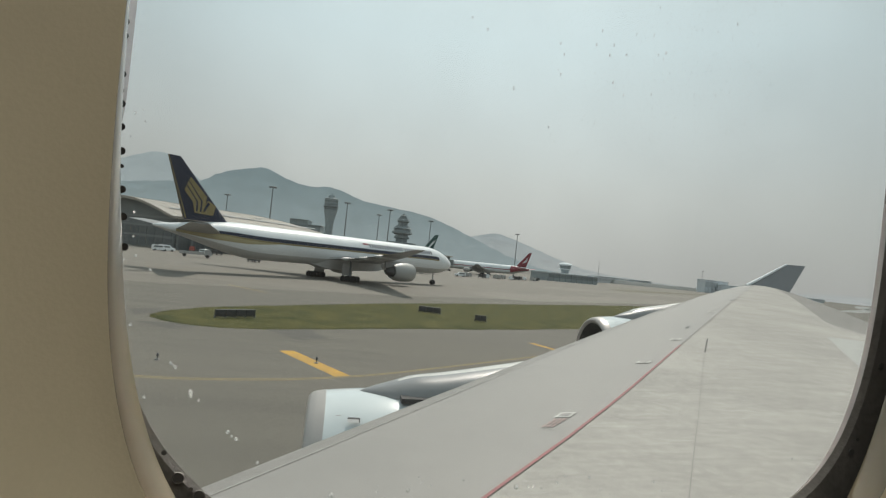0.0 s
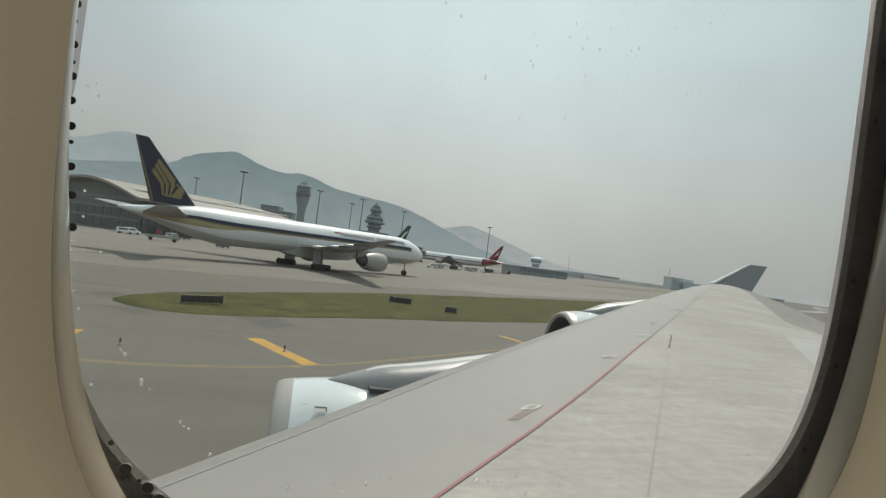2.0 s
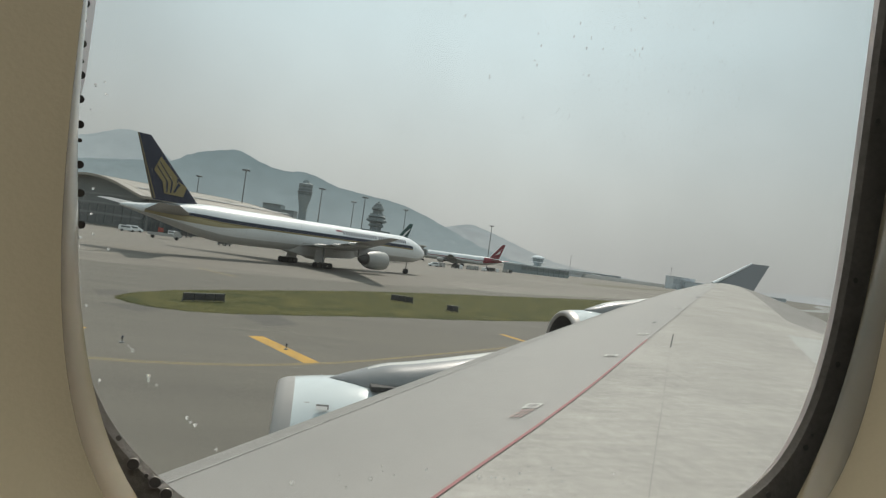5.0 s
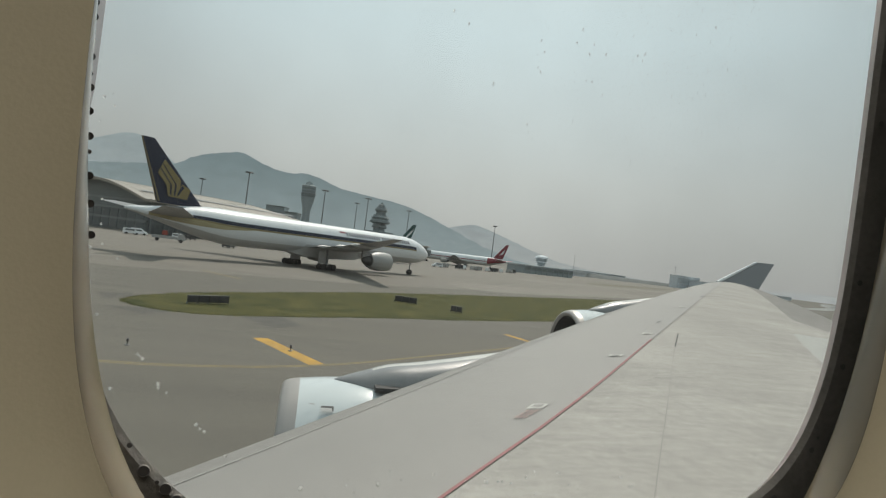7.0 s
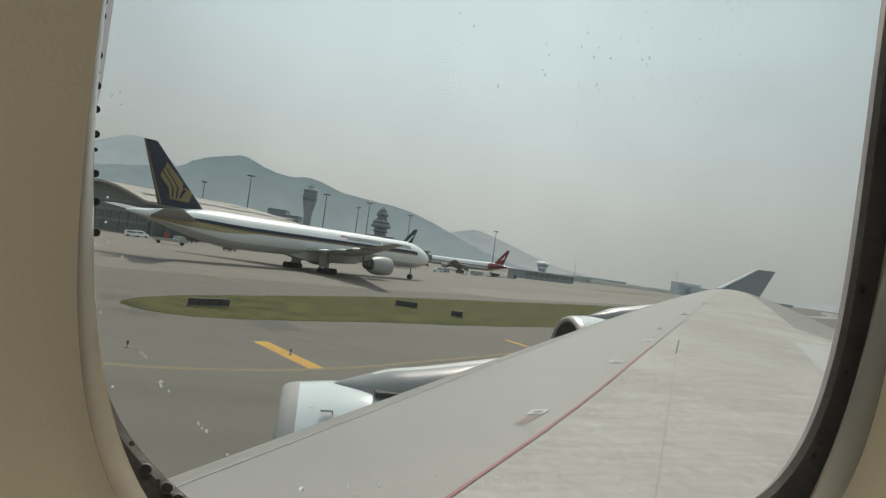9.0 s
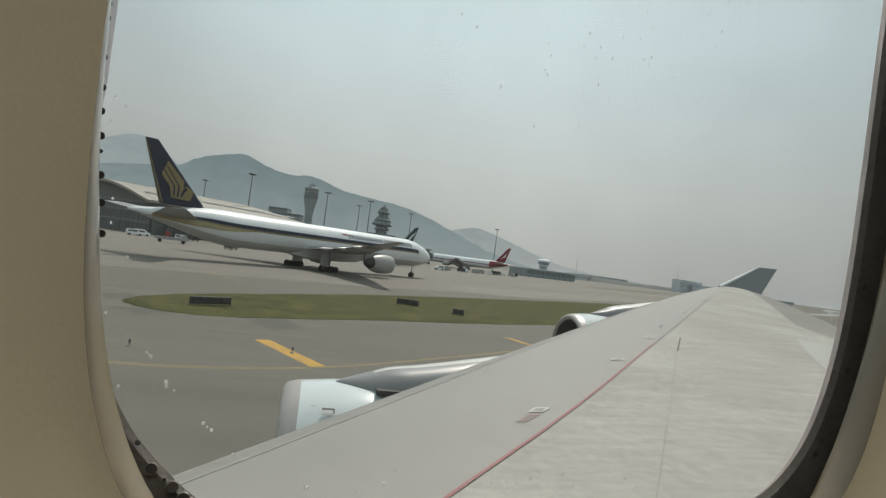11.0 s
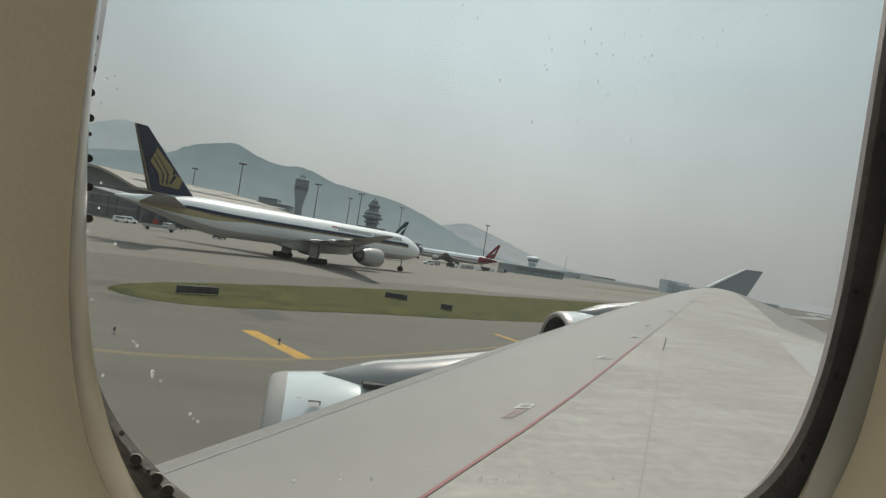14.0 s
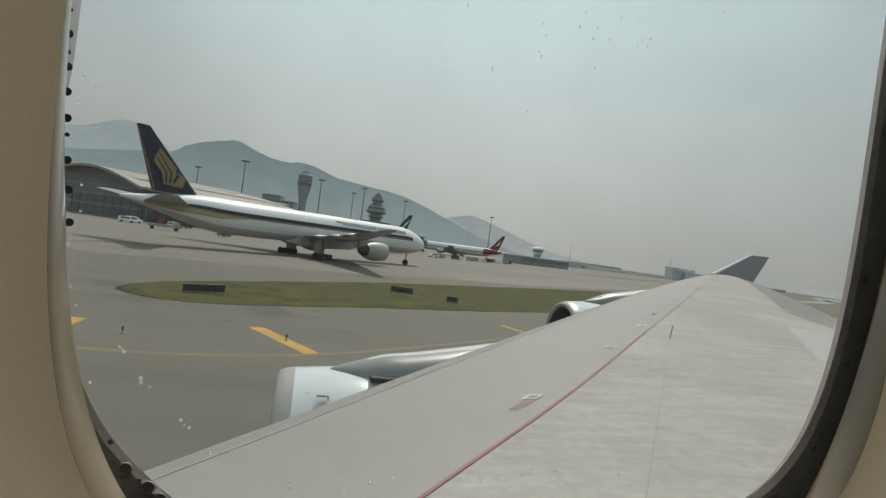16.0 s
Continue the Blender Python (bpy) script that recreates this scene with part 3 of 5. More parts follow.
part("faded_line", strip(lambda x: slat(x) - 0.012, lambda x: slat(x) + 0.012, 2, 0.006, [x for x in SPAN if x > 5.6]), M["seam"], wing, "worn end of the red walk line")
part("underside", loft([[skin(x, chord(x)), Vector((x, lead(x) - chord(x) * 0.6, lead_z(x) - 0.5 * chord(x) / 9 - 0.1)), Vector((x, lead(x) - 0.8 * (0.35 + 0.65 * chord(x) / 9), lead_z(x) - 0.6 * (0.35 + 0.65 * chord(x) / 9)))] for x in SPAN], closed=False, caps=False), M["wing_grey"], wing)


def skin_line(pts, w, material, name, label="", lift=0.005):
    """A narrow strip on the skin through points (x, d)."""
    fine = []
    for (x0, d0), (x1, d1) in zip(pts, pts[1:]):
        fine += [(x0 + (x1 - x0) * k / 8, d0 + (d1 - d0) * k / 8) for k in range(8)]
    fine.append(pts[-1])
    rows = []
    for i, (x, d) in enumerate(fine):
        xa, da = fine[max(0, i - 1)]
        xb, db = fine[min(len(fine) - 1, i + 1)]
        t = Vector((xb - xa, db - da)).normalized()
        rows.append([skin(x - t.y * w / 2, d + t.x * w / 2, lift), skin(x + t.y * w / 2, d - t.x * w / 2, lift)])
    return part(name, loft(rows, closed=False, caps=False), material, wing, label)


def skin_patch(x0, d0, x1, d1, material, name, label="", lift=0.006):
    return part(name, loft([[skin(x0 + (x1 - x0) * i / 4, d0 + (d1 - d0) * j / 4, lift) for j in range(5)] for i in range(5)], closed=False, caps=False), material, wing, label)


skin_line([(5.6, 2.02), (4.758, 2.166), (3.732, 2.351), (2.904, 2.491), (2.368, 2.585), (1.6, 2.72)], 0.0045, M["seam"], "seam")
skin_line([(6.9, 0.2), (7.2, 1.5)], 0.0045, M["seam"], "seam")
skin_line([(11.5, 0.2), (11.9, 1.3)], 0.008, M["seam"], "seam")
skin_line([(16.5, 0.2), (16.9, 1.1)], 0.008, M["seam"], "seam")
EDGE = ((0.2, 0.23), (1.2, 0.235), (2.7, 0.24), (3.1, 0.248), (5, 0.22), (8, 0.18), (16, 0.14), (28.6, 0.085))


def edge_d(x):
    """How far aft of the nose the slat's bare seam runs."""
    for (x0, d0), (x1, d1) in zip(EDGE, EDGE[1:]):
        if x <= x1:
            return d0 + (d1 - d0) * (x - x0) / (x1 - x0)
    return EDGE[-1][1]


part("edge_erosion", strip(lambda x: 0.012, lambda x: edge_d(x) - 0.003, 5, 0.002), M["edge_grey"], wing, "darker worn strip along the leading edge")
for x0, x1 in ((1.2, 2.05), (2.08, 3.4), (3.44, 5.0), (5.06, 7.9), (8.0, 12.0), (12.1, 18.0), (18.1, 27.0)):
    xs = [x0 + (x1 - x0) * k / 6 for k in range(7)]
    skin_line([(x, edge_d(x) + 0.004 * noise.noise((x * 3.1, 0, 0))) for x in xs], 0.009, M["stencil"], "edge_seam", "thin worn bare-metal seam of the slat", 0.0035)
skin_line([(6.60, 1.865), (5.71, 2.005)], 0.018, M["hole"], "slot", "dark slot in the skin")
skin_patch(12.35, 1.33, 12.7, 1.42, M["darkmetal"], "rivet_plate")
skin_patch(7.45, 1.34, 7.6, 1.39, M["darkmetal"], "rivet_plate")
# stencils beside the walk line: white frames and faded red unreadable bars
for x, d, sx, sd in ((3.575, 1.42, 0.05, 0.055), (5.18, 1.455, 0.05, 0.07), (6.5, 1.45, 0.06, 0.07), (9.6, 1.38, 0.08, 0.09)):
    skin_patch(x - sx, d - sd, x + sx, d + sd, M["stencil"], "stencil_frame", "small white stencil frame")
    skin_patch(x - sx * 0.5, d - sd * 0.6, x + sx * 0.5, d + sd * 0.6, M["wing_grey"], "stencil_field", lift=0.009)
for k in range(3):
    for j in range(3):
        x0, d0 = 3.345 + 0.055 * k, 1.375 + 0.03 * j + 0.006 * k
        skin_patch(x0, d0, x0 + 0.042, d0 + 0.02, M["pink"], "stencil_bar", "faded red stencil bar")
skin_line([(3.337, 1.394), (3.257, 1.579)], 0.004, M["seam"], "seam")
edge_a, edge_b = [(7.44, 3.67), (7.38, 4.03), (7.32, 4.40), (7.1, 5.4)], [(7.42, 3.68), (6.3, 3.80), (5.2, 3.96), (4.7, 5.0)]
bm = loft([[skin(a[0] + (b[0] - a[0]) * k / 6, a[1] + (b[1] - a[1]) * k / 6, 0.0025) for k in range(7)] for a, b in zip(edge_a, edge_b)], closed=False, caps=False)
part("light_panel", bm, M["wing_light"], wing, "paler panel near the flaps")

# winglet: a blade standing on the tip, leaning outwards
def blade(base_le, base_te, top_le, top_te, thick):
    rows = []
    for k in range(7):
        a, b = base_le.lerp(top_le, k / 6), base_te.lerp(top_te, k / 6)
        side = (b - a).normalized().cross((top_le - base_le).normalized())
        rows.append([a.lerp(b, t) + side * s * thick * (1 - 0.5 * k / 6) for t, s in ((0, 0), (0.06, 0.6), (0.3, 1), (0.7, 0.6), (1, 0.04), (0.7, -0.6), (0.3, -1), (0.06, -0.6))])
    return loft(rows)


tip_le, tip_te = skin(28.6, 0.1), skin(28.6, 2.72)
top_le = Vector((29.3, lead(29.3) - 2.47, lead_z(29.3) + 1.47))
top_te = Vector((29.3, lead(29.3) - 3.74, lead_z(29.3) + 1.51))
part("winglet", blade(tip_le, tip_te + Vector((0, -0.1, -0.05)), top_le, top_te, 0.07), mat("winglet_grey", (0.215, 0.218, 0.228), 0.45, vary=0.08, scale=1, fine=8), wing, "dark grey winglet")
part("winglet_edge", tube(tip_le + Vector((-0.06, 0.05, 0.0)), top_le + Vector((-0.06, 0.05, 0)), 0.1, 0.06, 8), M["white"], wing, "bright winglet leading edge")


def flowing(table, per=4):
    """Stations of a fairing with smooth ones put in between."""
    out = []
    for i in range(len(table) - 1):
        p0, p1, p2, p3 = (table[min(max(i + k, 0), len(table) - 1)] for k in (-1, 0, 1, 2))
        for t in (j / per for j in range(per)):
            out.append([0.5 * (2 * b + (c - a) * t + (2 * a - 5 * b + 4 * c - d) * t * t + (3 * b - a - 3 * c + d) * t ** 3) for a, b, c, d in zip(p0, p1, p2, p3)])
    return out + [list(table[-1])]


def engine(x, ahead, drop, r, lift):
    """A turbofan nacelle on its pylon under the wing."""
    place = Vector((x, lead(x) + ahead, lead_z(x) - drop))
    k = r / 1.4
    body = [(-0.25, 1.352), (-0.62, 1.392), (-1.1, 1.43), (-1.6, 1.425), (-2.2, 1.37), (-2.9, 1.24), (-3.6, 1.09), (-4.3, 0.95)]
    e = part("engine", lathe([(s * k, q * k) for s, q in body] + [(-4.3 * k, 0.9 * k), (-3.6 * k, 0.9 * k)], "y", 48, caps=False), M["nacelle"], wing, "pale blue-white jet engine cowl")
    e.location = place
    lip = [(-0.25, 1.352), (-0.12, 1.328), (-0.05, 1.30), (-0.015, 1.27), (0.0, 1.235), (-0.01, 1.19), (-0.06, 1.14)]
    part("inlet_lip", lathe([(s * k, q * k) for s, q in lip], "y", 48, caps=False), M["inlet"], e, "dull pinkish grey inlet lip")
    part("inlet_barrel", lathe([(s * k, q * k) for s, q in ((-0.06, 1.14), (-0.3, 1.06), (-0.9, 1.07), (-1.3, 1.1))], "y", 48, caps=False), M["darkmetal"], e, "dark inlet barrel")
    part("fan", lathe([(-1.3 * k, 1.1 * k), (-1.32 * k, 0.4 * k), (-1.0 * k, 0.25 * k), (-0.75 * k, 0.03)], "y", 32, caps=True), M["darkmetal"], e)
    part("core_nozzle", lathe([(-3.7 * k, 0.88 * k), (-4.8 * k, 0.7 * k), (-5.8 * k, 0.5 * k), (-5.9 * k, 0.42 * k)], "y", 32), M["metal"], e)
    # stencil and vent on the side that faces the cabin
    for s0, s1, z0, z1, m, rad in ((-0.56, -0.73, 1.165, 1.212, "darkmetal", 1.432), (-0.56, -0.71, 1.163, 1.196, "airliner_belly", 1.437), (-0.40, -0.47, 1.212, 1.222, "belly", 1.415)):
        rows = []
        for i in range(4):
            u = s0 + (s1 - s0) * i / 3
            rows.append([Vector((-math.sqrt(rad ** 2 - zz ** 2) * k, u * k, zz * k)) for zz in (z0, (z0 + z1) / 2, z1)])
        part("stencil_bar", loft(rows, closed=False, caps=False), M[m], e)
    # pylon: a long fairing from the cowl's crown up to the wing
    rows = []
    for s, top, low, w in flowing(((-0.74, 1.43, 1.30, 0.02), (-0.9, 1.50, 1.22, 0.13), (-1.2, 1.62, 1.12, 0.25), (-1.63, 1.79, 1.02, 0.33), (-2.5, 1.965, 0.95, 0.38), (-3.5, 2.17, 0.9, 0.36), (-4.2, 2.30, 0.9, 0.34), (-4.9, 2.45, 1.0, 0.28), (-6.2, 2.6, 1.4, 0.2))):
        top = top + lift * min(1, max(0, (-s - 0.5) / 1.4))
        c = (top + low) / 2
        h = (top - low) / 2
        rows.append([Vector((1.35 * w * math.copysign(abs(math.cos(a)) ** 0.85, math.cos(a)), s, c + h * math.copysign(abs(math.sin(a)) ** 0.85, math.sin(a)))) for a in [2 * math.pi * i / 28 for i in range(28)]])
    p = part("pylon", loft(rows), M["pylon"], wing, "pale grey rounded pylon fairing")
    p.location = place
    # painted highlight: a paler strip along the fairing's top, widening aft
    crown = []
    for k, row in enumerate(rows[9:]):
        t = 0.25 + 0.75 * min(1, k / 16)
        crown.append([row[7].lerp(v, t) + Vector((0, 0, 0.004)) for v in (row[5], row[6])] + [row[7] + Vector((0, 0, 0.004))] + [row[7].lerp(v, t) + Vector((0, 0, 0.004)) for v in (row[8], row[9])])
    part("crown_highlight", loft(crown, closed=False, caps=False), M["crown"], p, "bright highlight painted on the pylon crown")
    part("vent", boxed(-0.545, -1.72, 1.375, -0.15, -1.30, 1.45, 0.01), M["hole"], p, "black vent grille")
    return e


engine(8.75, 4.9, 2.74, 1.4, -0.13)
engine(17.9, 4.32, 2.52, 1.4, -0.03)


# ---- cabin: side wall with one window ----
WY, WZ, WA, WB, WN = -0.0791, EYE + 0.1025, 0.1535, 0.2149, 3.4654


def opening(o, x, n=240, ob=None, ahead=0.0):
    """Points round the window's outline, moved outwards by o, at depth x."""
    ob = o if ob is None else ob
    pts = []
    for i in range(n):
        a = 2 * math.pi * i / n
        c, s = math.cos(a), math.sin(a)
        r = (abs(c / (WA + ahead + o)) ** WN + abs(s / (WB + ob)) ** WN) ** (-1 / WN)
        pts.append(Vector((x, WY + ahead + r * c, WZ + r * s)))
    return pts


CX0, CX1, CY0, CY1, CZ0, CZ1 = -5.6, 0.178, -4.0, 4.0, EYE - 1.05, EYE + 1.35
# the lining: from the lip's crease out to the room's edges
def rim(x, n=240):
    pts = []
    for i in range(n):
        a = 2 * math.pi * i / n
        c, s = math.cos(a), math.sin(a)
        k = min((CY1 - WY) / abs(c) if abs(c) > 1e-6 else 1e9, ((CZ1 - WZ) if s > 0 else (WZ - CZ0)) / abs(s) if abs(s) > 1e-6 else 1e9)
        pts.append(Vector((x, WY + k * c, WZ + k * s)))
    return pts


# outlines of the window's edges: half width, half height and squareness, forward and aft
CREASE = ((0.1465, 0.2244, 3.993), (0.1480, 0.2102, 4.783))
LIP = ((0.1483, 0.2302, 3.455), (0.1550, 0.2515, 2.942))
SEAL_AFT, PANE_AFT = (0.1545, 0.2057, 4.496), (0.1513, 0.2068, 4.444)


def outline(x, fwd, aft, grow=0.0, n=240, lean=0.0):
    """Points round an edge whose forward and aft halves differ, at depth x."""
    pts = []
    for i in range(n):
        t = 2 * math.pi * i / n
        c, s = math.cos(t), math.sin(t)
        w = min(1, max(0, 0.5 + c))
        w = w * w * (3 - 2 * w)
        a, b, e = (q + (p - q) * w for p, q in zip(fwd, aft))
        r = (abs(c / (a + grow)) ** e + abs(s / (b + grow)) ** e) ** (-1 / e)
        p = Vector((x, WY + r * c, WZ + r * s))
        # the forward edge leans ahead towards the top
        p.y += w * lean * min(0.1, max(0, p.z - EYE + 0.005))
        pts.append(p)
    return pts


panel_rows = [outline(0.18485, *CREASE), outline(0.1847, *CREASE, 0.0006), outline(0.1846, *CREASE, 0.0014), opening(0.0045, 0.1838, ob=0.028),
              opening(0.03, 0.1815, ob=0.05), opening(0.055, 0.179, ob=0.075), opening(0.08, 0.176, ob=0.1), opening(0.16, 0.17, ob=0.2), rim(0.17)]
for row, share in zip(panel_rows[3:], (0.1, 0.55, 0.85, 1, 1, 1)):
    for p in row:
        # the side wall bows inwards below the window
        p.x -= share * 0.62 * min(0.3, max(0, WZ - 0.06 - p.z)) ** 1.5
tagged(part("wall_window_side", loft(panel_rows, caps=False), M["panel"]), "beige moulded cabin side panel with fine grain round the window", "wall", kind="structure")
window = thing("window_1", "rounded airliner window with beige lip, black seal and specked acrylic pane", "window", pose(0, 0, 0), kind="structure")
# the lip: a soft roll from the panel's crease to the rounded inner edge
lip_rows = []
for t, x, full in ((0, 0.1849, 0.0), (0.1, 0.1862, 0.00055), (0.25, 0.1882, 0.00095), (0.45, 0.191, 0.0011), (0.65, 0.1938, 0.0009), (0.85, 0.1965, 0.00045), (1, 0.1985, 0.0)):
    row = []
    for a, b in zip(outline(x, *CREASE), outline(x, *LIP, lean=0.050)):
        p = a.lerp(b, t)
        away = Vector((0, p.y - WY, p.z - WZ)).normalized()
        row.append(p - away * full)
    lip_rows.append(row)
lip_rows += [outline(0.1993, *LIP, 0.0008, lean=0.050), outline(0.1999, *LIP, 0.003, lean=0.050), opening(0.012, 0.2005, ob=0.03), opening(0.02, 0.201, ob=0.035)]
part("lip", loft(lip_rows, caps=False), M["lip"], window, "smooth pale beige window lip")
AHEAD = 0.0040


def aft_share(p):
    w = min(1, max(0, (WY - 0.01 - p.y) / 0.05))
    return w * w * (3 - 2 * w)


def seal_line(o, x, n=240):
    """The seal's outline: set forward, but for its tighter lower forward corner; squarer aft."""
    out = []
    for a, b, q in zip(opening(o, x, n), opening(o, x, n, ahead=AHEAD), outline(x, SEAL_AFT, SEAL_AFT, o, n)):
        t = min(1, max(0, (a.z - EYE + 0.085) / 0.06))
        p = a.lerp(b, t)
        k = 0.0026 * min(1, max(0, EYE - 0.03 - p.z) / 0.04) * min(1, max(0, p.y - WY - 0.03) / 0.05)
        out.append((p + Vector((0, k, -k))).lerp(q, aft_share(p)))
    return out


def hole_line(z):
    """How far forward the row of holes lies at a height over the eye, on the forward side."""
    table = ((-0.03, 0.066), (-0.008, 0.0688), (0.011, 0.0715), (0.0317, 0.0738), (0.05, 0.0753), (0.0667, 0.076), (0.1, 0.0768), (0.2, 0.0768))
    for (z0, y0), (z1, y1) in zip(table, table[1:]):
        if z <= z1:
            return y0 + (y1 - y0) * (z - z0) / (z1 - z0)
    return table[-1][1]


part("seal", loft([opening(0.024, 0.2015), seal_line(0.017, 0.2065), seal_line(0.005, 0.2095), seal_line(0.001, 0.2105), seal_line(0.0, 0.2118), seal_line(-0.0006, 0.2126)], caps=False), M["gasket"], window, "black rubber seal")
inner_edge = opening(-0.0026, 0.2128, 240, ahead=AHEAD * 0.85)
for p in inner_edge:
    # the frosted band widens towards the top of the forward side
    if p.y > WY and p.z < EYE - 0.03:
        p.y, p.z = p.y + 0.012, p.z - 0.010
    elif p.y > WY + 0.06 and p.z < EYE + 0.2:
        q = min(1, max(0, (p.z - EYE - 0.02) / 0.02))
        p.y = 1.0143 * min(hole_line(p.z - EYE) - 0.001 * q + 0.002 * (1 - q), 0.0732 + 0.002 * (1 - q))
inner_edge = [p.lerp(q, aft_share(p)) for p, q in zip(inner_edge, outline(0.2128, PANE_AFT, PANE_AFT))]
outer_edge = [p.lerp(q, aft_share(p)) for p, q in zip(opening(0.001, 0.2128, 240, ahead=AHEAD), outline(0.2128, SEAL_AFT, SEAL_AFT, 0.001))]
part("pane_edge", loft([outer_edge, inner_edge], caps=False), M["edge"], window, "frosted edge of the pane")
pane_bm = loft([opening(0.008, 0.2132), opening(0.008, 0.2182)])
pane = part("pane", pane_bm, M["pane"], window, "clear scratched acrylic pane", smooth=False)
pane.visible_shadow = False
def skin_rim(x):
    return [Vector((p.x, p.y, p.z if p.z > CZ0 + 0.01 else 2.4)) for p in rim(x)]


tagged(part("fuselage_skin", loft([opening(0.03, 0.2225), opening(0.03, 0.226), opening(0.034, 0.2275), rim(0.2275), skin_rim(0.2285)], caps=False), M["white"]), "white outer fuselage skin round the window", "fuselage", kind="structure")

# holes of the seal along its inner edge
hole_mesh = {}
for r in (0.0021, 0.0018, 0.0013, 0.0009, 0.0007):
    hole_mesh[r] = finish(lathe([(0, r), (0.0004, r * 0.9), (0.0006, r * 0.3)], "x", 12))
rng = random.Random(3)


def seal_hole(y, z, r, x=0.2089):
    h = part("seal_hole", hole_mesh[r], M["hole"], window)
    h.location = (x, y, z)
    if r > 0.0015:
        ring_bm = lathe([(0.0005, r * 1.14), (0.0, r * 1.08), (0.0004, r * 0.98)], "x", 16, caps=False)
        part("hole_rim", ring_bm, M["gasket"], window, "dark rim of a drilled hole").location = (x - 0.0001, y, z)


# aft side: a sparse row in the black rubber
seal_path = [p for p in seal_line(0.0032, 0.2098, 4000) if p.y < WY or p.z > EYE + 0.11]
run, last, step = 0.0, seal_path[0], 0.0083
for p in seal_path[1:]:
    run += min(0.01, (p - last).length)
    last = p
    if run >= step:
        run, step = 0.0, rng.choice((0.0083, 0.0083, 0.0058, 0.0095))
        if p.z < EYE - 0.08 or rng.random() < 0.15:
            seal_hole(p.y, p.z, 0.0013 if step > 0.006 else 0.0007)
# forward side: evenly drilled along the pane's edge, every third one small
for k, z in enumerate((0.0667, 0.062, 0.0566, 0.0492, 0.0437, 0.0393, 0.0317, 0.0237, 0.0187, 0.011, 0.002, -0.008)):
    seal_hole(hole_line(z), EYE + z, 0.0007 if k in (2, 4, 8) else 0.0013, 0.2094)
for y, z, r in ((0.0493, -0.0756, 0.0009), (0.044, -0.084, 0.0018), (0.0395, -0.0876, 0.0007), (0.0366, -0.0898, 0.0018), (0.0327, -0.0936, 0.0018)):
    seal_hole(y, EYE + z, r, 0.2086)

# water drops and dried specks on the outer face of the pane
drops, flecks = bmesh.new(), bmesh.new()
rng = random.Random(11)


def drop(y, z, r, long=1.0, into=None):
    """A flat dome of water, drawn out downwards by long."""
    bm = into or drops
    k = len(bm.verts)
    lathe([(0.0, r), (r * 0.3, r * 0.93), (r * 0.58, r * 0.74), (r * 0.76, r * 0.42), (r * 0.82, r * 0.05)], "x", 10, at=(0.21822, y, z), bm=bm)
    bm.verts.ensure_lookup_table()
    for v in bm.verts[k:]:
        v.co.z = z + (v.co.z - z) * long


# the larger drops: lower forward corner, then along the foot of the pane
for y, z, r in ((0.0447, -0.0570, 0.00085), (0.0445, -0.0584, 0.0006), (0.0417, -0.0598, 0.0005), (0.0307, -0.0704, 0.0007), (0.0293, -0.0719, 0.0005), (0.0277, -0.0728, 0.0007), (0.0196, -0.0810, 0.0007),
                (0.0523, -0.0472, 0.0005), (0.0507, -0.0486, 0.0007), (0.0515, -0.0478, 0.0004), (0.0597, -0.0596, 0.0006), (-0.0078, -0.0919, 0.00095), (-0.0362, -0.0893, 0.00085), (-0.0571, -0.0848, 0.0006),
                (-0.0245, -0.0903, 0.0005), (-0.0275, -0.0928, 0.0006), (-0.2001, -0.0711, 0.0005), (-0.2143, -0.0767, 0.0006), (-0.0785, -0.0868, 0.0010), (-0.0853, -0.0865, 0.0005), (-0.0835, -0.0866, 0.0005),
                (-0.0950, -0.0846, 0.0006), (-0.1085, -0.0822, 0.0006), (-0.1365, -0.0829, 0.0007)):
    drop(y, EYE + z, r * 0.92, 1.15)
# spatter down the forward edge
for y, z in ((0.0693, 0.0041), (0.0711, -0.0124), (0.0713, -0.0155), (0.0688, -0.0043), (0.0675, -0.0109), (0.0623, -0.0153), (0.0699, -0.0238), (0.0690, -0.0290), (0.0666, -0.0348), (0.0726, 0.0383), (0.07, 0.0398), (0.069, 0.0357), (0.0731, 0.03)):
    drop(y, EYE + z, rng.uniform(0.0003, 0.0006), 1.1)
for _ in range(26):
    drop(rng.uniform(-0.15, -0.02), EYE + rng.gauss(-0.087, 0.004), rng.uniform(0.00018, 0.0004), 1.2)
# rain streaks over the upper aft part, the clearest first
for y, z in ((-0.0786, 0.0879), (-0.0804, 0.0837), (-0.0786, 0.0773), (-0.0798, 0.0757), (-0.0935, 0.0899), (-0.0954, 0.0956), (-0.102, 0.0759), (-0.1066, 0.0877), (-0.1009, 0.0909), (-0.0995, 0.0865), (-0.0424, 0.0919), (-0.0488, 0.0883), (-0.0613, 0.0674), (-0.077, 0.0544), (-0.146, 0.1039), (-0.1239, 0.0915), (-0.1205, 0.09)):
    drop(y, EYE + z, rng.uniform(0.00025, 0.00036), rng.uniform(1.6, 2.6), flecks)
for _ in range(330):
    y = rng.gauss(-0.145, 0.03)
    drop(y, EYE + rng.uniform(0.04, 0.14), rng.uniform(0.00006, 0.00017), rng.uniform(1.6, 6), flecks)
tagged(part("rain_streaks", flecks, M["streak"]), "fine clear rain streaks on the window pane", "rain streaks", kind="stuff")
tagged(part("water_drops", drops, M["drop"]), "small clear water drops and specks on the window pane", "water drops", kind="stuff")

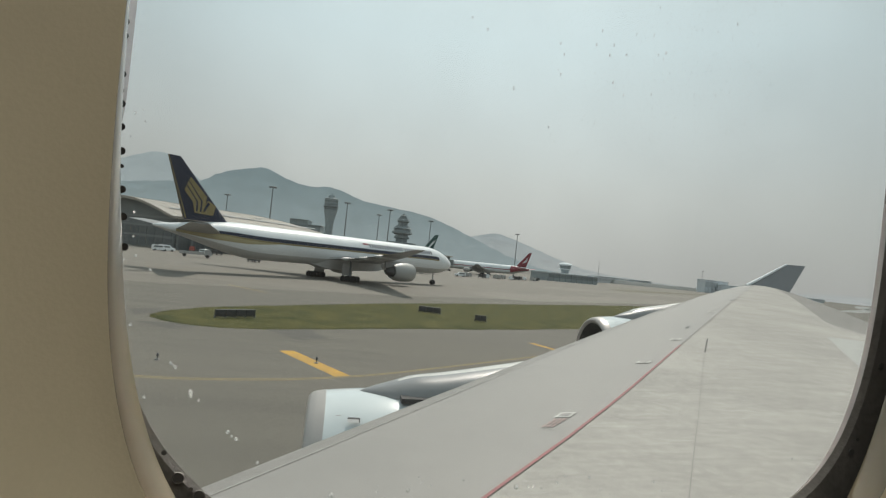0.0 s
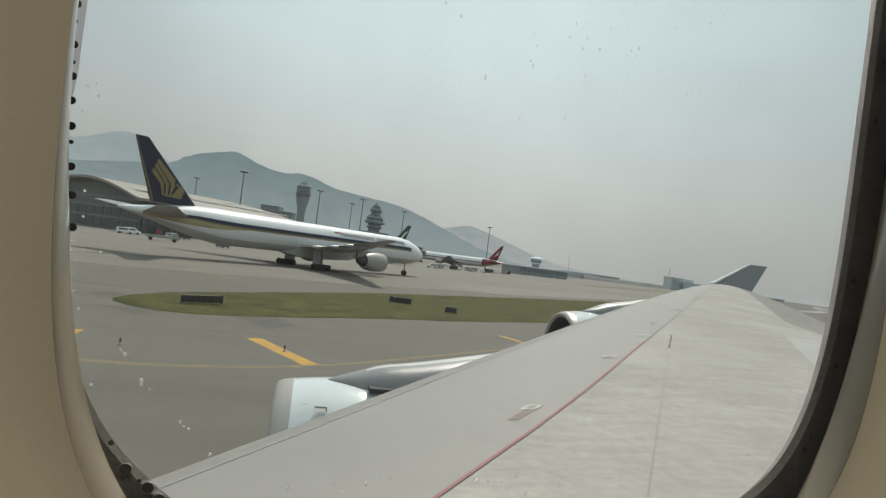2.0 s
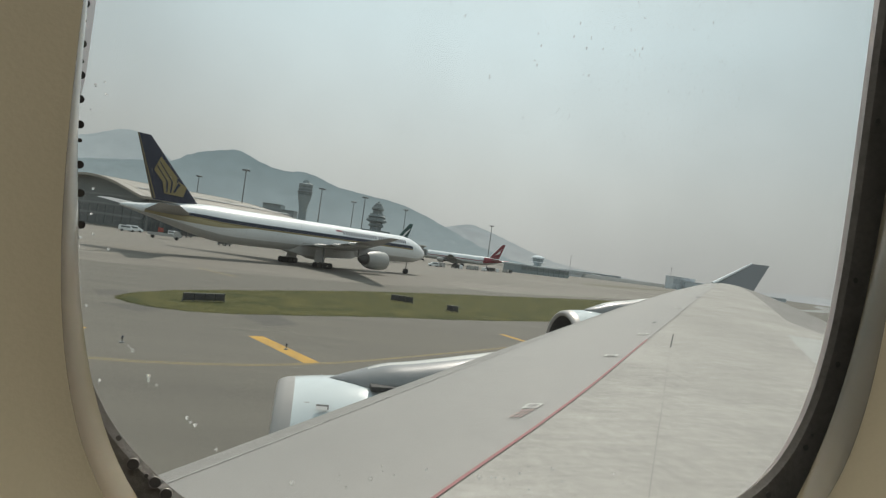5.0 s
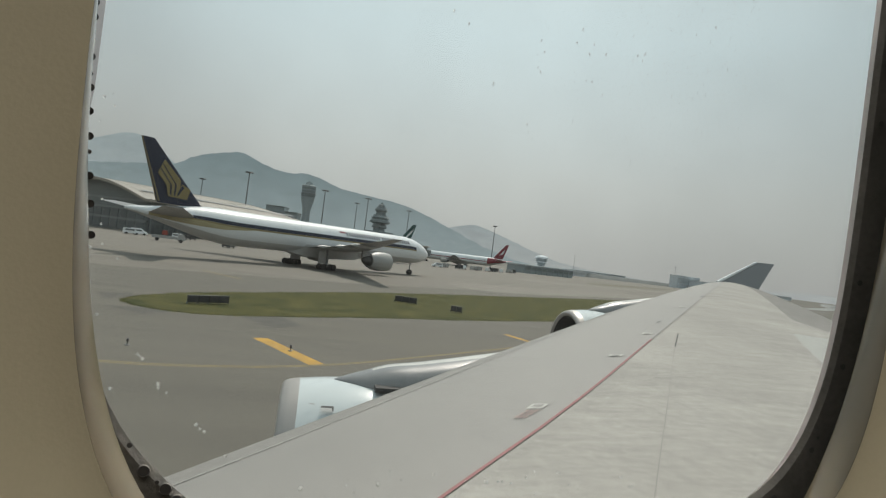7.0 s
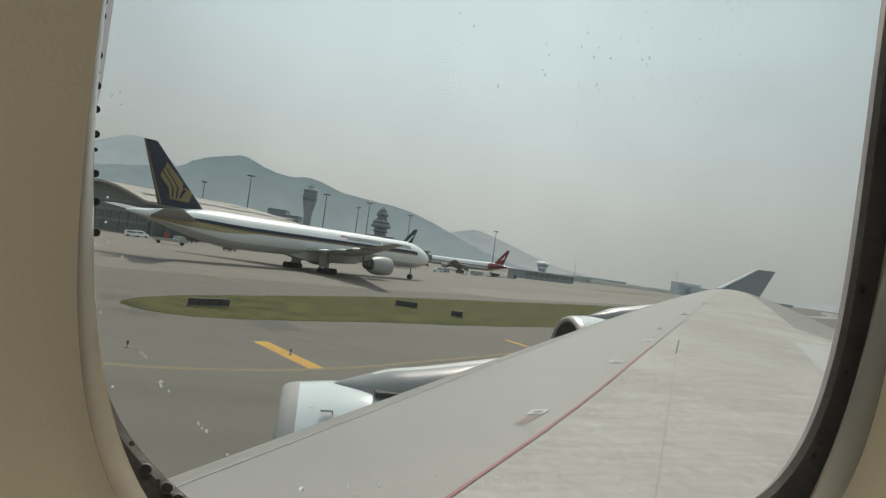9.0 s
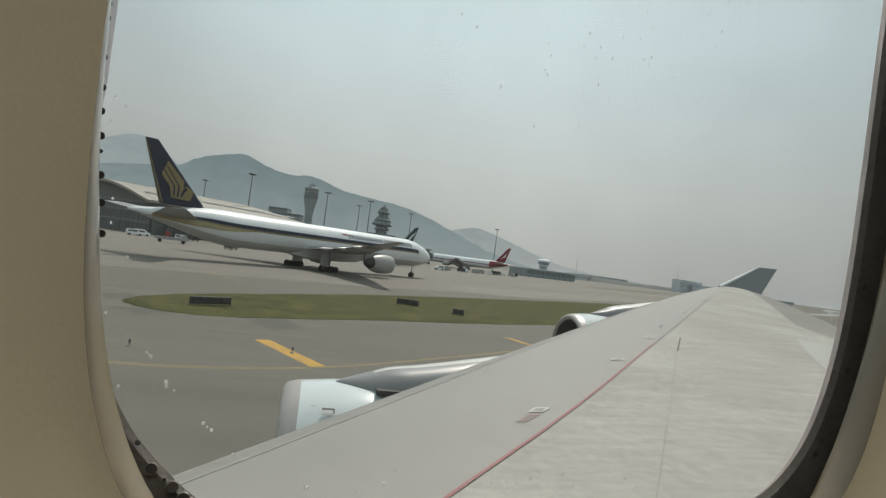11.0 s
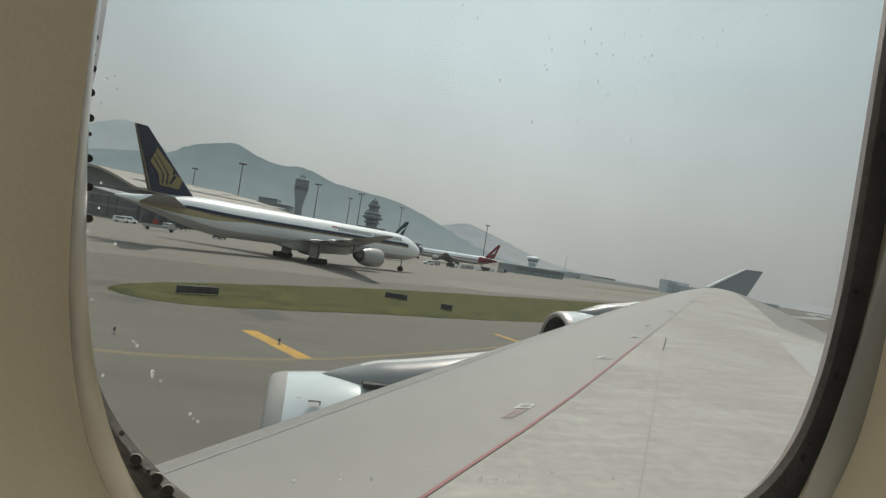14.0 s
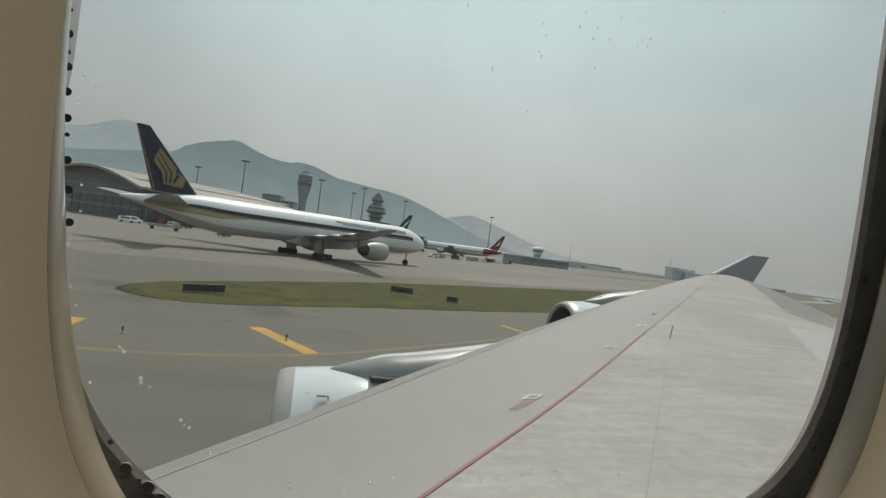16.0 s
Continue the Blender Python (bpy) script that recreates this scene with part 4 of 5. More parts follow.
# the rest of the cabin, closed round the camera
structure("floor", boxed(CX0, CY0, CZ0 - 0.06, 0.17, CY1, CZ0), M["carpet"], "dark carpeted cabin floor", "floor")
structure("ceiling", boxed(CX0, CY0, CZ1, 0.17, CY1, CZ1 + 0.06), M["cabin"], "pale cabin ceiling", "ceiling")
structure("wall_far_side", boxed(CX0 - 0.06, CY0, CZ0 - 0.06, CX0, CY1, CZ1 + 0.06), M["cabin"], "pale cabin wall across the aisles", "wall")
structure("wall_front", boxed(CX0, CY1, CZ0 - 0.06, 0.17, CY1 + 0.06, CZ1 + 0.06), M["cabin"], "pale cabin bulkhead", "wall")
structure("wall_rear", boxed(CX0, CY0 - 0.06, CZ0 - 0.06, 0.17, CY0, CZ1 + 0.06), M["cabin"], "pale cabin bulkhead", "wall")
# added fill lamp, warm and unseen, that brightens the panel round the window
lamp = bpy.data.lights.new("cabin_fill", "AREA")
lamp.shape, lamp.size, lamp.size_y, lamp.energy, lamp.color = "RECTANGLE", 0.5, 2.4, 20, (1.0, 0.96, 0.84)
new("cabin_fill", lamp).matrix_basis = look((-0.65, 0.25, CZ1 - 0.03), (-0.65, 0.25, 0))
for ob in set(scene.objects) - GROUND_THINGS:
    if ob.parent is None:
        ob.matrix_basis = HERE @ ob.matrix_basis


# ---- parked and taxiing airliners ----
def interp(x, table):
    for (x0, *a), (x1, *b) in zip(table, table[1:]):
        if x <= x1:
            t = max(0, (x - x0) / (x1 - x0))
            return [p + (q - p) * t for p, q in zip(a, b)]
    return list(table[-1][1:])


def foil(le, te, thick, up):
    """A wing section between two points."""
    out = []
    for t, h in ((0, 0), (0.03, 0.5), (0.12, 0.85), (0.35, 1), (0.7, 0.55), (1, 0.03), (0.7, -0.45), (0.35, -0.8), (0.12, -0.7), (0.03, -0.45)):
        out.append(le.lerp(te, t) + up * h * thick)
    return out


def airliner(label, m, L, R, cz, tail_h, half, paint, engines, fin_marks=None, title=None, stripes=(), bogie=3, group=""):
    """An airliner: nose at the origin, pointing along +x, wheels on z = 0."""
    a = thing("airliner", label, "airliner", m, group)

    def body(s):
        f = s / L
        r, c = interp(f, [(0, 0.02, -0.22), (0.006, 0.24, -0.215), (0.016, 0.41, -0.20), (0.035, 0.62, -0.16), (0.06, 0.81, -0.12), (0.09, 0.94, -0.05), (0.13, 1.0, 0), (0.66, 1.0, 0.0), (0.74, 0.995, 0.01), (0.79, 0.97, 0.05), (0.84, 0.81, 0.16), (0.875, 0.65, 0.21), (0.913, 0.46, 0.27), (0.985, 0.135, 0.385), (1.0, 0.06, 0.39)])
        return r * R, cz + c * R

    stations = [0, 0.003, 0.006, 0.011, 0.016, 0.025, 0.035, 0.047, 0.06, 0.075, 0.09, 0.11, 0.13, 0.2, 0.3, 0.4, 0.5, 0.6, 0.66, 0.7, 0.74, 0.78, 0.82, 0.86, 0.90, 0.93, 0.96, 0.985, 1.0]

    def ring_pts(s, a0, a1, n, lift=0.0):
        r, c = body(s)
        return [Vector((-s, (r + lift) * math.cos(t), c + (r + lift) * math.sin(t))) for t in [a0 + (a1 - a0) * i / n for i in range(n + 1)]]

    top, low = radians(-35), radians(215)
    f = part("fuselage", loft([ring_pts(q * L, top, low, 28) for q in stations], closed=False, caps=False), paint["top"], a, paint.get("label", "white fuselage"))
    part("belly", loft([ring_pts(q * L, low, top + 2 * math.pi, 14) for q in stations], closed=False, caps=False), paint["belly"], a)
    for side in (0, 1):
        for s0, s1, a0, a1, material, slabel in stripes:
            rows = []
            for i in range(41):
                s = s0 + (s1 - s0) * i / 40
                lo, hi = (radians(q if isinstance(q, (int, float)) else q[0] + (q[1] - q[0]) * i / 40) for q in (a0, a1))
                if side:
                    lo, hi = math.pi - lo, math.pi - hi
                rows.append(ring_pts(s, lo, hi, 12, 0.03))
            part("stripe", loft(rows, closed=False, caps=False), material, f, slabel)
    # windscreen
    for side in (1, -1):
        rows = []
        for s in (0.018, 0.024, 0.031, 0.037):
            lo, hi = radians(90 - side * 8), radians(90 - side * 62)
            k = (s - 0.018) / 0.019
            rows.append([p for p in ring_pts(s * L, lo + (hi - lo) * 0.1 * k, lo + (hi - lo) * (0.4 + 0.6 * k), 4, 0.02)])
        part("windscreen", loft(rows, closed=False, caps=False), M["glass"], a, "dark cockpit windows")
    # wings, stabilisers and fin
    up = Vector((0, 0, 1))
    zr = cz - 0.45 * R
    for side in (1, -1):
        def wp(f, s, z):
            return Vector((-s, side * (R * 0.7 + (half - R * 0.7) * f), z))
        rl, rt, tl, tt = 0.335 * L, 0.55 * L, 0.615 * L, 0.645 * L
        rows = []
        for k in range(11):
            q = k / 10
            le = rl + (tl - rl) * q
            te = rt + (tt - rt) * (q * 0.35 if q < 0.35 else 0.1225 + (q - 0.35) * 0.8775 / 0.65)
            z = zr + (q * 0.062 + 0.028 * q * q) * half
            rows.append(foil(wp(q, le, z), wp(q, te, z - 0.03 * (te - le)), (0.036 - 0.018 * q) * (te - le), up))
        w = part("wing", loft(rows), paint["wing"], a, "pale grey swept wing")
        for q in (0.22, 0.42, 0.62):
            te = rt + (tt - rt) * (q * 0.35 if q < 0.35 else 0.1225 + (q - 0.35) * 0.8775 / 0.65)
            z = zr + (q * 0.062 + 0.028 * q * q) * half - 0.45
            g = wp(q, te, z)
            part("flap_fairing", lathe([(-1.6, 0.05), (-1.0, 0.3), (0.6, 0.42), (2.6, 0.34), (4.2, 0.08)], "x", 10, at=tuple(g)), M["belly"], w)
        rows = []
        for k in range(5):
            q = k / 4
            le, te = 0.85 * L + 0.10 * L * q, 0.955 * L + 0.035 * L * q
            z = cz + 0.30 * R + 0.36 * R * q
            y = side * (R * 0.3 + (0.332 * half - R * 0.3) * q)
            rows.append(foil(Vector((-le, y, z)), Vector((-te, y, z)), 0.06 * (te - le), up))
        part("stabiliser", loft(rows), paint["stab"], a)
        for lat, s, er, el in engines:
            y = side * lat
            z = er * 1.08 + 0.75
            e = part("engine", lathe([(-0.02, er * 0.90), (0.0, er * 0.93), (-0.12 * el, er * 1.0), (-0.4 * el, er * 1.02), (-0.62 * el, er * 0.9), (-0.75 * el, er * 0.72), (-0.75 * el, er * 0.6)], "x", 28, at=(-s, y, z), caps=False), paint["engine"], a, "round jet engine nacelle")
            part("inlet", lathe([(0.0, er * 0.93), (0.02, er * 0.88), (-0.05 * el, er * 0.82), (-0.2 * el, er * 0.82), (-0.2 * el, 0.2), (-0.1 * el, 0.02)], "x", 24, at=(-s, y, z)), M["darkmetal"], e)
            part("exhaust", lathe([(-0.6 * el, er * 0.58), (-0.9 * el, er * 0.42), (-1.0 * el, er * 0.16)], "x", 20, at=(-s, y, z)), M["darkmetal"], e)
            q = (lat - 0.7 * R) / (half - 0.7 * R)
            wle, wz = rl + (tl - rl) * q, zr + (q * 0.062 + 0.028 * q * q) * half
            part("pylon", loft([[Vector((-x, y + w, z0)), Vector((-x, y + w, z1)), Vector((-x, y - w, z1)), Vector((-x, y - w, z0))] for x, w, z0, z1 in ((s + 0.25 * el, 0.1, z + er * 0.8, z + er * 1.05), (s + 0.6 * el, 0.2, z + er * 0.5, max(z + er * 1.1, wz - 0.1)), (max(wle + 2, s + el), 0.2, z + er * 0.3, wz - 0.05))]), paint["wing"], a)
    ft = (tail_h, 0.956 * L, 0.984 * L)
    fb = (cz + 0.86 * R, 0.828 * L, 0.934 * L)
    rows = []
    for k in range(9):
        q = k / 8
        z = fb[0] + (ft[0] - fb[0]) * q
        le, te = fb[1] + (ft[1] - fb[1]) * q, fb[2] + (ft[2] - fb[2]) * q
        rows.append(foil(Vector((-le, 0, z)), Vector((-te, 0, z)), 0.045 * (te - le), Vector((0, 1, 0))))
    fin = part("tail_fin", loft(rows), paint["fin"], a, paint.get("fin_label", ""))
    for side in (1, -1):
        for material, pts, mlabel in fin_marks or ():
            bm = bmesh.new()
            vs = []
            for u, v in pts:
                z = fb[0] + (ft[0] - fb[0]) * v
                le, te = fb[1] + (ft[1] - fb[1]) * v, fb[2] + (ft[2] - fb[2]) * v
                vs.append(bm.verts.new((-(le + (te - le) * u), side * (0.05 * (te - le) + (0.03 if mlabel != "navy line" else 0.06)), z)))
            bm.faces.new(vs)
            part("tail_emblem", bm, material, fin, mlabel, smooth=False)
        if title:
            s, (material, h, w, gap, words, a0) = title[0], title[1:]
            for n_bars in words:
                for _ in range(n_bars):
                    lo = radians(a0)
                    hi = lo + h / R
                    if side < 0:
                        lo, hi = math.pi - lo, math.pi - hi
                    part("title_bar", loft([ring_pts(s - w * t, lo, hi, 4, 0.03) for t in (0, 0.5, 1)], closed=False, caps=False), material, f)
                    s -= w + gap
                s -= w
    # undercarriage
    part("nose_strut", tube((-0.08 * L, 0, 0.5), (-0.08 * L, 0, cz - 0.8 * R), 0.13), M["pole"], a)
    tyre = finish(lathe([(-0.2, 0.28), (-0.2, 0.5), (-0.12, 0.62), (0.12, 0.62), (0.2, 0.5), (0.2, 0.28)], "y", 18))
    for y in (0.28, -0.28):
        part("tyre", tyre, M["rubber"], a).location = (-0.08 * L, y, 0.62)
    for side in (1, -1):
        y = side * 1.75 * R
        part("main_strut", tube((-0.502 * L, y, 0.6), (-0.50 * L, y * 0.92, cz - 0.5 * R), 0.22), M["pole"], a)
        part("gear_door", boxed(-0.52 * L, y * 0.8 - 0.05, 1.2, -0.485 * L, y * 0.8 + 0.05, cz - 0.75 * R, 0.03), paint["belly"], a)
        for k in range(bogie):
            for dy in (0.55, -0.55):
                part("tyre", tyre, M["rubber"], a).location = (-0.502 * L + (k - (bogie - 1) / 2) * 1.42, y + dy, 0.62)
    rows = [[Vector((-s, y * R, z)) for y, z in ((-w, cz - 0.4 * R), (-w * 0.7, cz - d * R), (0, cz - (d + 0.05) * R), (w * 0.7, cz - d * R), (w, cz - 0.4 * R))] for s, w, d in ((0.31 * L, 0.3, 0.9), (0.36 * L, 0.95, 1.12), (0.45 * L, 1.05, 1.2), (0.54 * L, 1.0, 1.18), (0.6 * L, 0.3, 0.9))]
    part("wing_fairing", loft(rows, closed=False, caps=False), paint["belly"], a)
    return a


white_livery = dict(top=M["white"], belly=M["airliner_belly"], wing=M["airliner_wing"], stab=M["airliner_wing"], engine=M["belly"])
gold_marks = [(M["gold"], [(0.25, 0.70), (0.78, 0.47), (0.66, 0.30), (0.74, 0.12), (0.30, 0.105), (0.02, 0.275), (0.16, 0.345), (0.28, 0.30), (0.12, 0.41)], "gold winged emblem"),
              (M["gold"], [(0.95, 0.995), (1.0, 0.995), (1.0, 0.02), (0.97, 0.02)], "gold trailing stripe")]
gold_lines = [(M["navy"], [(0.60, 0.555), (0.635, 0.54), (0.545, 0.315), (0.68, 0.15), (0.645, 0.148), (0.505, 0.31)], "navy line"),
              (M["navy"], [(0.42, 0.635), (0.455, 0.62), (0.40, 0.325), (0.59, 0.145), (0.555, 0.143), (0.36, 0.32)], "navy line"),
              (M["navy"], [(0.20, 0.325), (0.32, 0.27), (0.50, 0.16), (0.46, 0.155), (0.29, 0.245), (0.18, 0.29)], "navy line")]
airliner("white twin-jet airliner with navy and gold stripes, blue tail, taxiing", pose(146.02, -25.99, 0, 0, 0, -48.15), 73.9, 3.15, 5.9, 18.6, 32.4,
         dict(white_livery, fin=M["navy"], fin_label="navy tail fin with gold emblem"), [(9.7, 24.5, 1.95, 7.2)], gold_marks + gold_lines,
         (30.2, M["navy"], 1.0, 0.4, 0.34, (14, 13), 26), [(7.6, 67.5, 2.2, 7.4, M["gold"], "gold stripe"), (7.6, 67.5, 7.7, 20, M["navy"], "navy window stripe"), (52, 70.5, (2.5, -34), 3, M["pale_gold"], "pale gold stripe widening to the tail"), (32.0, 30.4, 36, 44, M["crimson"], "small red and white flag")])
brush = [(M["white"], [(0.12, 0.10), (0.55, 0.22), (0.80, 0.62), (0.95, 0.80), (0.55, 0.66), (0.42, 0.40)], "white brush wing emblem"), (M["white"], [(0.35, 0.06), (0.86, 0.08), (0.92, 0.3)], "white brush wing emblem")]
airliner("white and pale green four-engined airliner parked at the gate", pose(284, 14.6, 0, 0, 0, 52.5), 63.7, 2.82, 5.0, 16.9, 30.1,
         dict(white_livery, belly=M["seagreen"], engine=M["seagreen"], fin=M["teal"], fin_label="dark green tail fin with white emblem"), [(9.4, 21, 1.25, 5.2), (19.3, 29.5, 1.25, 5.2)], brush, None,
         [(9, 52, -14, 2, M["seagreen"], "pale green lower band")], bogie=2)
arrow = [(M["white"], [(0.42, 0.32), (0.72, 0.72), (0.66, 0.44), (0.52, 0.40)], "white emblem"), (M["white"], [(0.35, 0.24), (0.80, 0.52), (0.74, 0.34)], "white emblem")]
airliner("white airliner with crimson tail and belly line parked", pose(392, -59, 0, 0, 0, 52.5), 63.6, 2.82, 5.0, 16.8, 30.1,
         dict(white_livery, fin=M["crimson"], fin_label="crimson tail fin with white emblem", stab=M["crimson"]), [(9.4, 21, 1.5, 5.8)], arrow, None,
         [(3, 52, -6, 4, M["crimson"], "thin crimson line"), (50, 62, -35, 60, M["crimson"], "crimson rear body")], bogie=2)
airliner("plain white freighter airliner parked by the cargo halls", pose(690, -480, 0, 0, 0, 150), 68, 3.2, 5.2, 18.5, 31, dict(white_livery, fin=M["belly"]), [(11, 22, 1.3, 5), (20, 31, 1.3, 5)])


# ---- terminal ----
def terminal():
    """A hall with a curved metal roof, glazed front and a tall arched end."""
    m = Matrix.Translation((231, 66, 0)) @ Matrix.Rotation(math.atan2(-50, 69), 4, "Z")
    t = thing("terminal", "long airport terminal with a curved pale roof and dark glazing", "terminal", m)
    length, depth = 96.0, 62.0

    def arc(v):
        q = v / depth
        return 12.6 + 6.6 * math.sin(math.pi * min(max(q * 0.95 + 0.02, 0), 1))

    vs = [-5 + (depth + 8) * i / 24 for i in range(25)]
    rows = []
    for k in range(25):
        u = -4 + (length + 8) * k / 24
        drop = 0.0 if u < 60 else 3.6 * ((u - 60) / 40) ** 2
        rows.append([Vector((u, v, arc(v) - drop * max(0, 1 - abs(v - 30) / 60))) for v in vs] + [Vector((u, v, arc(v) - 0.9 - drop)) for v in reversed(vs)])
    part("roof", loft(rows), M["roof"], t, "curved pale metal roof")
    for k in range(25):
        u = -3.5 + (length + 7) * k / 24
        drop = 0.0 if u < 60 else 3.6 * ((u - 60) / 40) ** 2
        part("roof_rib", loft([[Vector((u + du, v, arc(v) + dz - drop * max(0, 1 - abs(v - 30) / 60))) for du, dz in ((-0.12, -0.1), (-0.12, 0.07), (0.12, 0.07), (0.12, -0.1))] for v in vs[:14]]), M["roof"], t)
    part("roof_skylight", loft([[Vector((u, v, arc(v) + 0.3)) for v in (8, 9.5)] for u in (2, 88)], closed=False, caps=False), M["mullion"], t)
    part("front_wall", boxed(0, 0, 0, length, 1.2, 12.4), M["glass"], t, "dark glazed front")
    part("spandrel", boxed(0, -0.4, 7.2, length, 0.0, 8.4), M["wall"], t)
    part("spandrel", boxed(0, -0.4, 3.6, length, 0.0, 4.2), M["wall"], t)
    part("parapet", boxed(0, -1.0, 10.6, length, 0.0, 11.6), M["mullion"], t)
    for k in range(17):
        u = length * k / 16
        part("column", tube((u, -1.4, 0), (u, -1.4, 12.6), 0.4, 0.4, 10), M["concrete"], t)
    for k in range(48):
        u = length * (k + 0.5) / 48
        part("mullion", boxed(u - 0.08, -0.12, 0.2, u + 0.08, 0.0, 12.2), M["mullion"], t)
    bm = bmesh.new()
    ev = [depth * i / 20 for i in range(21)]
    bm.faces.new([bm.verts.new((0.0, v, 0)) for v in (0, depth)][::1] + [bm.verts.new((0.0, v, arc(v) - 0.8)) for v in reversed(ev)])
    part("end_wall", bm, M["wall"], t, "grey arched end wall", smooth=False)
    for z in (4.0, 8.0, 11.5):
        part("end_band", boxed(-0.4, 1, z, -0.02, depth - 1, z + 0.7), M["mullion"], t)
    for k in range(12):
        v = 2.5 + 5 * k
        part("end_window", boxed(-0.25, v, 4.9, -0.03, v + 3.8, 7.8), M["glass"], t)
        part("end_window", boxed(-0.25, v, 0.6, -0.03, v + 3.8, 3.8), M["glass"], t)
    return t


terminal()


def concourse(name, label, x, y, turn, length, depth, h, bays, category="concourse", clad="wall", top="roof", pane="glass"):
    """A lower flat-roofed wing with a band of windows."""
    t = thing(name, label, category, pose(x, y, 0, 0, 0, turn))
    part("wall", boxed(0, 0, 0, length, depth, h), M[clad], t)
    part("roof", boxed(-1, -1.5, h + 0.004, length + 1, depth + 1, h + 0.9, 0.2), M[top], t)
    for k in range(bays):
        u = length * k / bays
        part("window", boxed(u + 0.3, -0.2, h * 0.45, u + length / bays - 0.3, -0.004, h * 0.85), M[pane], t)
        part("pier", boxed(u - 0.3, -0.5, 0, u + 0.3, -0.004, h), M["mullion" if clad == "wall" else clad], t)
    return t


concourse("concourse", "low grey airport concourse with a band of windows", 318, 6, -37, 120, 24, 9.5, 24)
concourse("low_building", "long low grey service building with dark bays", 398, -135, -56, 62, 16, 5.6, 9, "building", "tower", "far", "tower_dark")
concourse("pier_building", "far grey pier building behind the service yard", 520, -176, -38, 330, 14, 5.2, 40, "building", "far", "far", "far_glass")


def jet_bridge(x, y, turn, reach):
    b = thing("jet_bridge", "grey-green passenger boarding bridge on steel legs", "boarding bridge", pose(x, y, 0, 0, 0, turn), "boarding bridges")
    part("tunnel", boxed(0, -1.6, 4.2, reach * 0.55, 1.6, 7.4, 0.15), M["bridge"], b)
    part("tunnel", boxed(reach * 0.5, -1.35, 4.4, reach, 1.35, 7.1, 0.15), M["bridge"], b)
    part("cab", boxed(reach, -2.0, 4.1, reach + 3.6, 2.0, 7.6, 0.3), M["wall"], b)
    part("rotunda", lathe([(3.6, 2.4), (8.0, 2.4), (8.4, 1.0)], "z", 16), M["concrete"], b)
    for sx in (0.0, reach * 0.8):
        for sy in (-1.2, 1.2):
            part("leg", tube((sx, sy, 0.0), (sx, sy, 4.4), 0.28), M["pole"], b)
    part("wheel_bogie", boxed(reach * 0.8 - 0.8, -1.8, 0.0, reach * 0.8 + 0.8, 1.8, 0.9, 0.2), M["rubber"], b)
    for k in range(6):
        part("window", boxed(reach * 0.05 + k * reach * 0.08, -1.64, 5.4, reach * 0.05 + k * reach * 0.08 + reach * 0.05, -1.605, 6.7), M["glass"], b)
    return b


jet_bridge(256, 46, -140, 26)
jet_bridge(283, 26, -130, 24)
jet_bridge(318, 2, -120, 22)
jet_bridge(366, -36, -110, 22)


# ---- towers ----
def at(az, d):
    return d * math.cos(radians(az)), d * math.sin(radians(az))


def control_tower():
    x, y = 833.3, 46.9
    t = thing("control_tower", "tall concrete control tower with a flared tiered head", "control tower", pose(x, y, 0) @ Matrix.Diagonal((0.95, 0.95, 1.09, 1)))
    part("shaft", lathe([(0, 6.2), (38, 5.6), (46, 7.2)], "z", 12), M["tower"], t)
    part("head", lathe([(46, 7.2), (54, 9.6), (56, 9.8), (56.4, 8.8), (60, 9.4), (60.3, 10.4), (61.6, 10.4), (62, 9.2), (70, 10.0), (71, 10.4), (72, 9.0)], "z", 12), M["tower"], t)
    for z in (57.0, 62.6, 66.5):
        part("window_band", lathe([(z, 9.95), (z + 2.4, 10.15)], "z", 12, caps=False), M["tower_glass"], t)
    part("gallery", lathe([(60.2, 11.4), (61.4, 11.4)], "z", 12), M["mullion"], t)
    part("roof_cap", lathe([(72, 5.5), (75.4, 5.0), (75.6, 1)], "z", 12), M["tower"], t)
    part("antenna", tube((0, 0, 75), (0, 0, 79), 0.3), M["pole"], t)


def apron_tower():
    x, y = 598.6, -41.7
    t = thing("apron_tower", "stepped dark apron control tower like stacked trays", "control tower", pose(x, y, 0))
    part("base", boxed(-14, -14, 0, 14, 14, 21, 0.4), M["tower_dark"], t)
    part("shaft", lathe([(21, 6.0), (46, 4.6)], "z", 8), M["tower_dark"], t)
    for z, r, h in ((24.5, 8.0, 2.0), (29.0, 10.6, 3.0), (34.0, 9.4, 1.6), (41.0, 6.4, 3.0)):
        k = part("deck", lathe([(z, r * 0.72), (z + h * 0.4, r), (z + h, r * 0.97), (z + h + 1.0, r * 0.8)], "z", 8), M["tower_dark"], t)
        part("window_band", lathe([(z + h + 0.8, r * 0.82), (z + h + 2.3, r * 0.78)], "z", 8, caps=False), M["tower_glass"], k)
    part("roof_cap", lathe([(46, 3.4), (48.5, 3.4), (49.4, 1.2), (50.6, 1.2)], "z", 8), M["tower_dark"], t)


control_tower()
apron_tower()
concourse("office_block", "hazy grey office block beside the control tower", 757.0, 91.0, -95, 22, 30, 40, 5, "building", "tower", "tower", "tower_glass")
concourse("office_block", "lower hazy grey office block beside the control tower", 755.0, 68.5, -95, 16, 30, 34.5, 4, "building", "tower", "tower", "tower_glass")
x, y = 423.3, -156.1
t = thing("lookout_tower", "small grey tower with a wide flared canopy roof", "tower", pose(x, y, 0))
part("shaft", lathe([(0, 3.0), (8.2, 3.0), (9.6, 4.0)], "z", 8), M["tower"], t)
part("window_band", lathe([(9.6, 4.0), (12.2, 4.4)], "z", 8, caps=False), M["tower_glass"], t)
